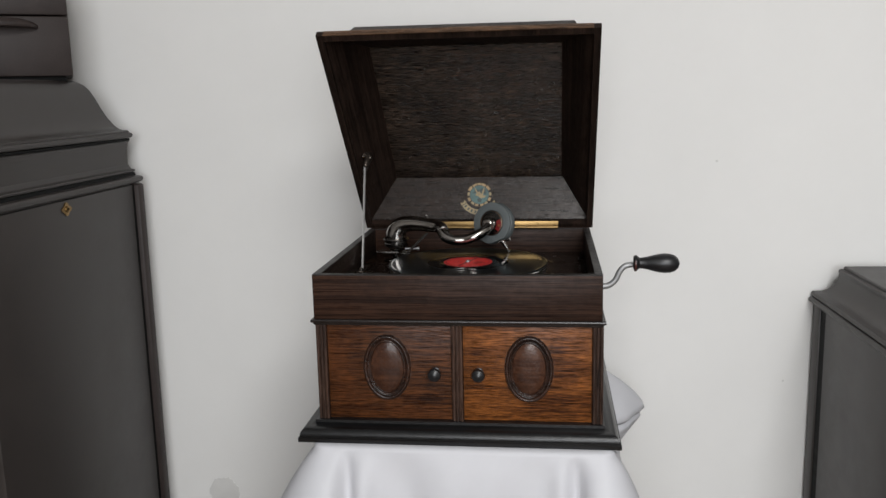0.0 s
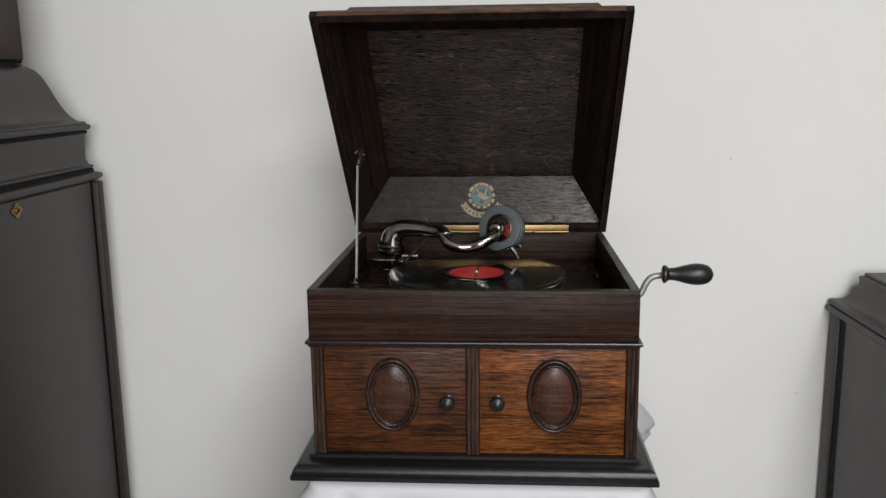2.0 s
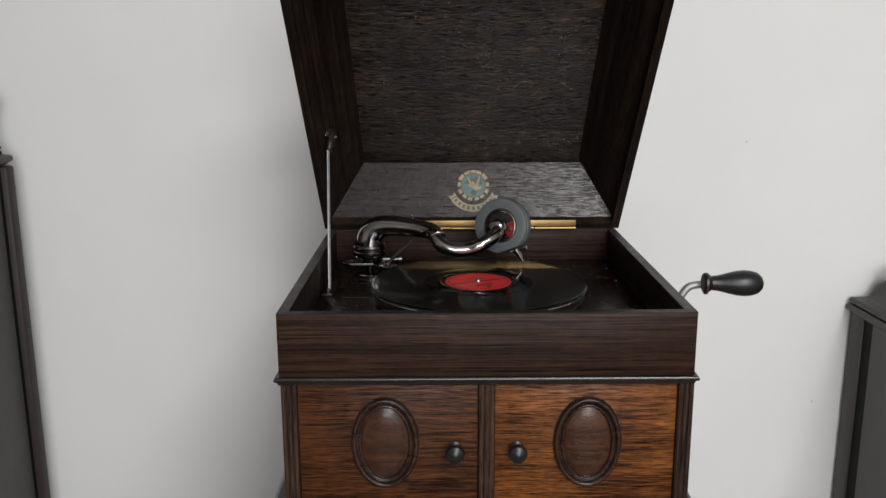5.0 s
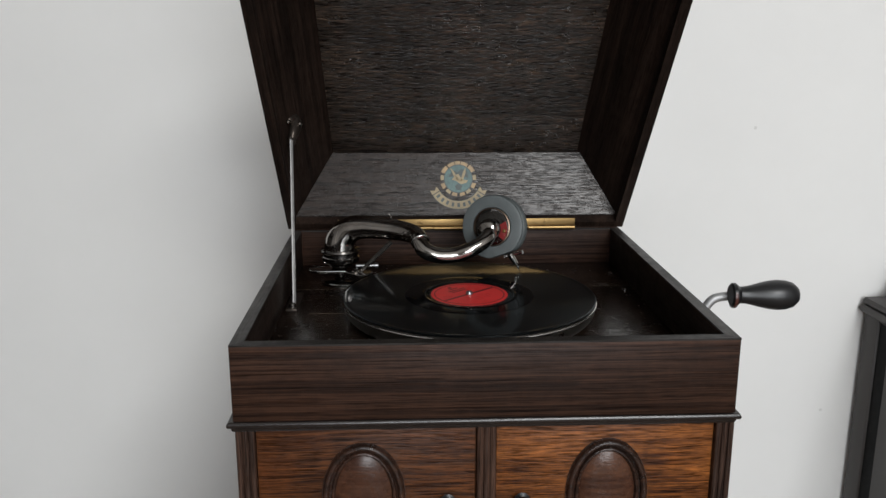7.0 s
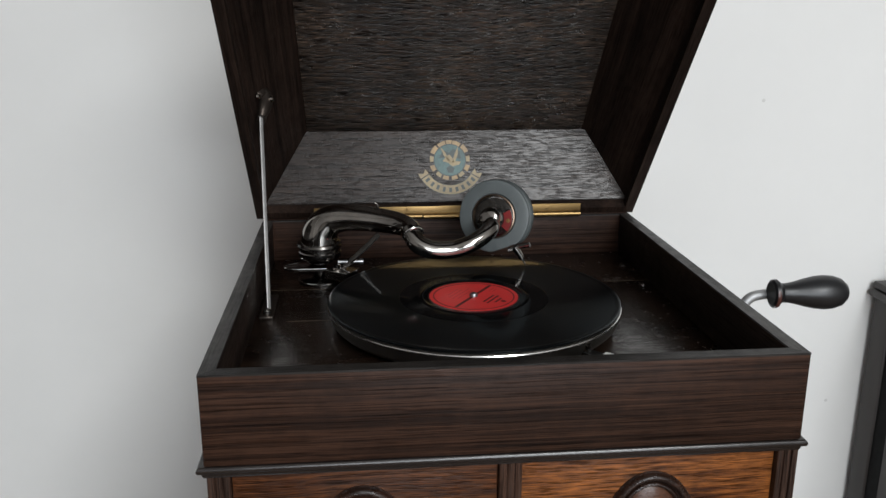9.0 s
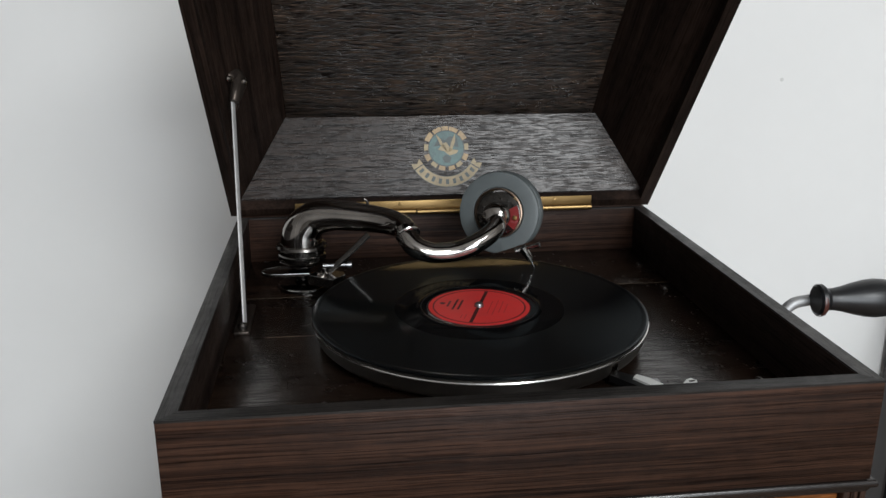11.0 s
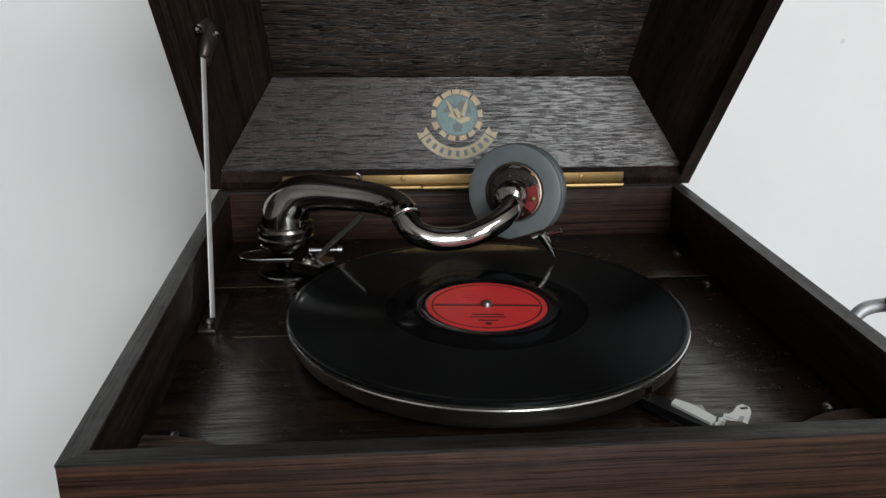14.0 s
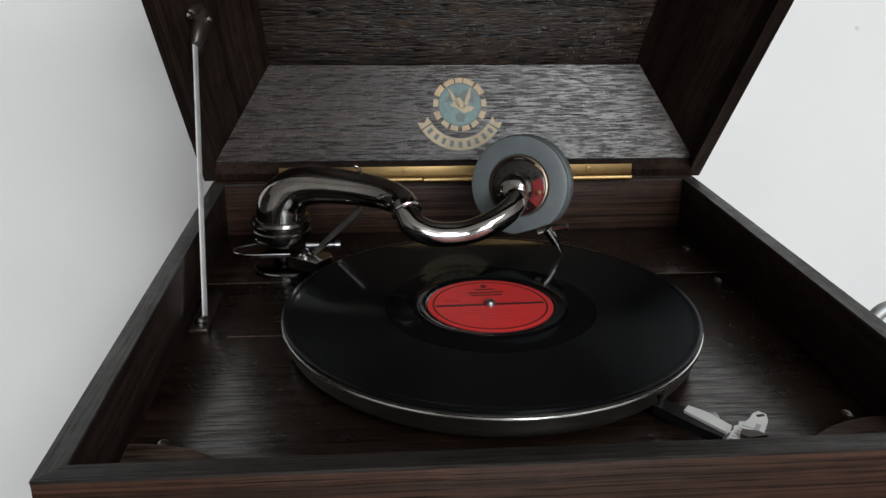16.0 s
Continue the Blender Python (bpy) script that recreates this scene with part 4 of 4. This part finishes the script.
# floor-standing cabinets -------------------------------------------------
def cabinet_left():
    """Local: x along the front up to the far corner, y into the cabinet, z up."""
    ob = new("cabinet_gramophone")
    tagged(ob, label="tall dark cabinet gramophone with a domed lid, seen from its front", category="cabinet")
    w, dp = 0.555, 0.50
    r = (-w, 0.0, 0.0, dp)
    part("cabinet_body", block(-w + 0.012, -0.012, 0.014, dp - 0.01, -0.008, 1.052, 0.002), CABINET, ob)
    part("corner_stile", block(-0.020, 0.007, -0.006, 0.03, -0.008, 1.050, 0.005), LEATHER, ob)
    # Shallow near-black strip: the gap's shade is put into its colour.
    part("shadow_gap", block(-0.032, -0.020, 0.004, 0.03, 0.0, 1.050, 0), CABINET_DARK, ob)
    door = part("cabinet_door", block(-w + 0.006, -0.032, 0.002, 0.02, 0.04, 1.050, 0.002), CABINET, ob)
    plate_pts = [((0.0135 + 0.0028 * math.cos(4 * q)) * math.cos(q), (0.0105 + 0.0018 * math.cos(4 * q)) * math.sin(q)) for q in [2 * math.pi * k / 40 for k in range(40)]]
    esc = part("escutcheon", finish(prism(plate_pts, 0.0, 0.002, 0.0006)), BRASS, door, "brass keyhole plate", m=pose(-0.292, 0.002, 1.034, 90, 0, 0))
    part("keyhole_ring", lathe([(0.0030, 0.002), (0.0062, 0.002), (0.0058, 0.0042), (0.0042, 0.0048), (0.0030, 0.004)], 20), BRASS, esc)
    part("keyhole", lathe([(0.0004, 0.002), (0.003, 0.002), (0.003, 0.0026), (0.0004, 0.0026)], 12), CABINET_DARK, esc)
    part("lip_moulding", moulding(r, [(-0.01, 1.050), (0.000, 1.052)] + [(-0.001 + 0.007 * math.sin(math.pi * k / 8), 1.054 + 0.013 * (1 - math.cos(math.pi * k / 8)) / 2) for k in range(9)] + [(-0.004, 1.068)]), CABINET, ob)
    # Lip and lid grooves are near-black too, shade painted in.
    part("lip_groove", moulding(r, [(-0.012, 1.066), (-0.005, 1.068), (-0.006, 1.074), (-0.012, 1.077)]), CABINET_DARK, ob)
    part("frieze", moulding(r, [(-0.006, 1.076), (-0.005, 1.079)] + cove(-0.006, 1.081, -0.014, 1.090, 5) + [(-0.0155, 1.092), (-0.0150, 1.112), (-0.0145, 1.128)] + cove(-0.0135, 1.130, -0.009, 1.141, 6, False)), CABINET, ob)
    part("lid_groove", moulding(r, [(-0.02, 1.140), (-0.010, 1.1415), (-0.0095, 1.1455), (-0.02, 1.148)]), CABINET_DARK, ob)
    part("lid_moulding", moulding(r, [(-0.02, 1.147), (-0.008, 1.147), (-0.0055, 1.149), (-0.0045, 1.153), (-0.006, 1.157), (-0.010, 1.158), (-0.010, 1.161), (-0.013, 1.163)]), CABINET, ob)
    part("domed_lid", moulding(r, [(-0.013, 1.162), (-0.022, 1.165), (-0.030, 1.173), (-0.039, 1.189), (-0.047, 1.209), (-0.054, 1.229), (-0.061, 1.246), (-0.069, 1.257), (-0.080, 1.264), (-0.10, 1.267)]), CABINET, ob)
    return ob


left = cabinet_left()
left.matrix_basis = Matrix.Translation((-0.737, 0.599, 0.008)) @ pose(0, 0, 0, 0, 0, 90.5)


def suitcase():
    ob = new("portable_case")
    tagged(ob, label="dark brown leathercloth case lying on the cabinet", category="case")
    part("case_body", block(-0.36, 0.0, 0.0, 0.26, 0.012, 0.125, 0.003), LEATHER, ob)
    part("case_cover", block(-0.36, 0.0, 0.0, 0.26, 0.1275, 0.185, 0.003), LEATHER, ob)
    part("case_foot", block(-0.345, -0.012, 0.012, 0.25, 0.0, 0.012, 0.001), CABINET_DARK, ob)
    part("case_handle", tube([(-0.245, 0.0, 0.104, 0.006), (-0.235, -0.022, 0.108, 0.009), (-0.20, -0.032, 0.111, 0.013), (-0.150, -0.032, 0.113, 0.013), (-0.090, -0.024, 0.111, 0.0105), (-0.066, -0.013, 0.108, 0.0075), (-0.058, 0.0, 0.106, 0.006)], 14, 5, flat=0.7), LEATHER, ob, "dark leather handle")
    part("case_latch", block(-0.150, -0.128, -0.004, 0.0, 0.075, 0.105, 0.0012), NICKEL_OLD, ob)
    return ob


case = suitcase()
case.matrix_basis = pose(-0.797, 0.482, 1.270, 0, 0, 30)


def cabinet_right():
    """Local: x along the front from the far corner onwards."""
    ob = new("low_cabinet")
    tagged(ob, label="dark lacquered cabinet with a hollow-moulded top", category="cabinet")
    w, dp = 0.55, 0.5
    r = (0.0, w, 0.0, dp)
    part("cabinet_body", block(0.010, w - 0.01, 0.032, dp - 0.01, 0.0, 0.790, 0.002), CABINET, ob)
    part("corner_stile", block(-0.009, 0.029, -0.006, 0.040, 0.0, 0.790, 0.003), CABINET, ob)
    # Almost flush dark strip painted as the shade beside the stile.
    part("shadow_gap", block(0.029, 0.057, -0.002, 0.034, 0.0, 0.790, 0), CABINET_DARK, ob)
    part("cabinet_door", block(0.057, w - 0.006, -0.003, 0.034, 0.04, 0.790, 0.0015), CABINET, ob)
    part("lip_moulding", moulding(r, [(-0.01, 0.782), (0.0, 0.784), (0.006, 0.790)] + [(0.006 + 0.008 * math.sin(math.pi * k / 8), 0.792 + 0.014 * (1 - math.cos(math.pi * k / 8)) / 2) for k in range(9)] + [(0.002, 0.807)]), CABINET, ob)
    part("top_moulding", moulding(r, [(0.000, 0.8075), (0.010, 0.808), (0.011, 0.812), (0.009, 0.816)] + cove(0.009, 0.817, -0.028, 0.862, 10) + [(-0.027, 0.864), (-0.0275, 0.868), (-0.031, 0.870)]), CABINET, ob)
    part("cabinet_top", moulding(r, [(-0.034, 0.868), (-0.034, 0.8745), (-0.036, 0.876), (-0.05, 0.876)]), CABINET, ob)
    return ob


right_cab = cabinet_right()
right_cab.matrix_basis = Matrix.Translation((0.668, 0.633, 0.003)) @ pose(0, 0, 0, 0, 0, -88.2)


# motion -----------------------------------------------------------------
def turned(t):
    """Degrees that the record has turned, clockwise from above."""
    marks = ((0.0, -1330.0), (3.0, -7.0), (7.0, 1759.0), (12.0, 3972.0), (16.0, 5758.4))
    for (a, p), (b, q) in zip(marks, marks[1:]):
        if t <= b:
            return p + (q - p) * (t - a) / (b - a)
    return marks[-1][1]


def motions():
    times = [k / 10 for k in range(161)]
    walk(record, [(t, pose(PX, PY, 0.75 + 0.1985 + 0.0172, 0, 0, -turned(t))) for t in times])
    walk(platter, [(t, pose(PX, PY, 0.1985, 0, 0, -turned(t))) for t in times])


motions()
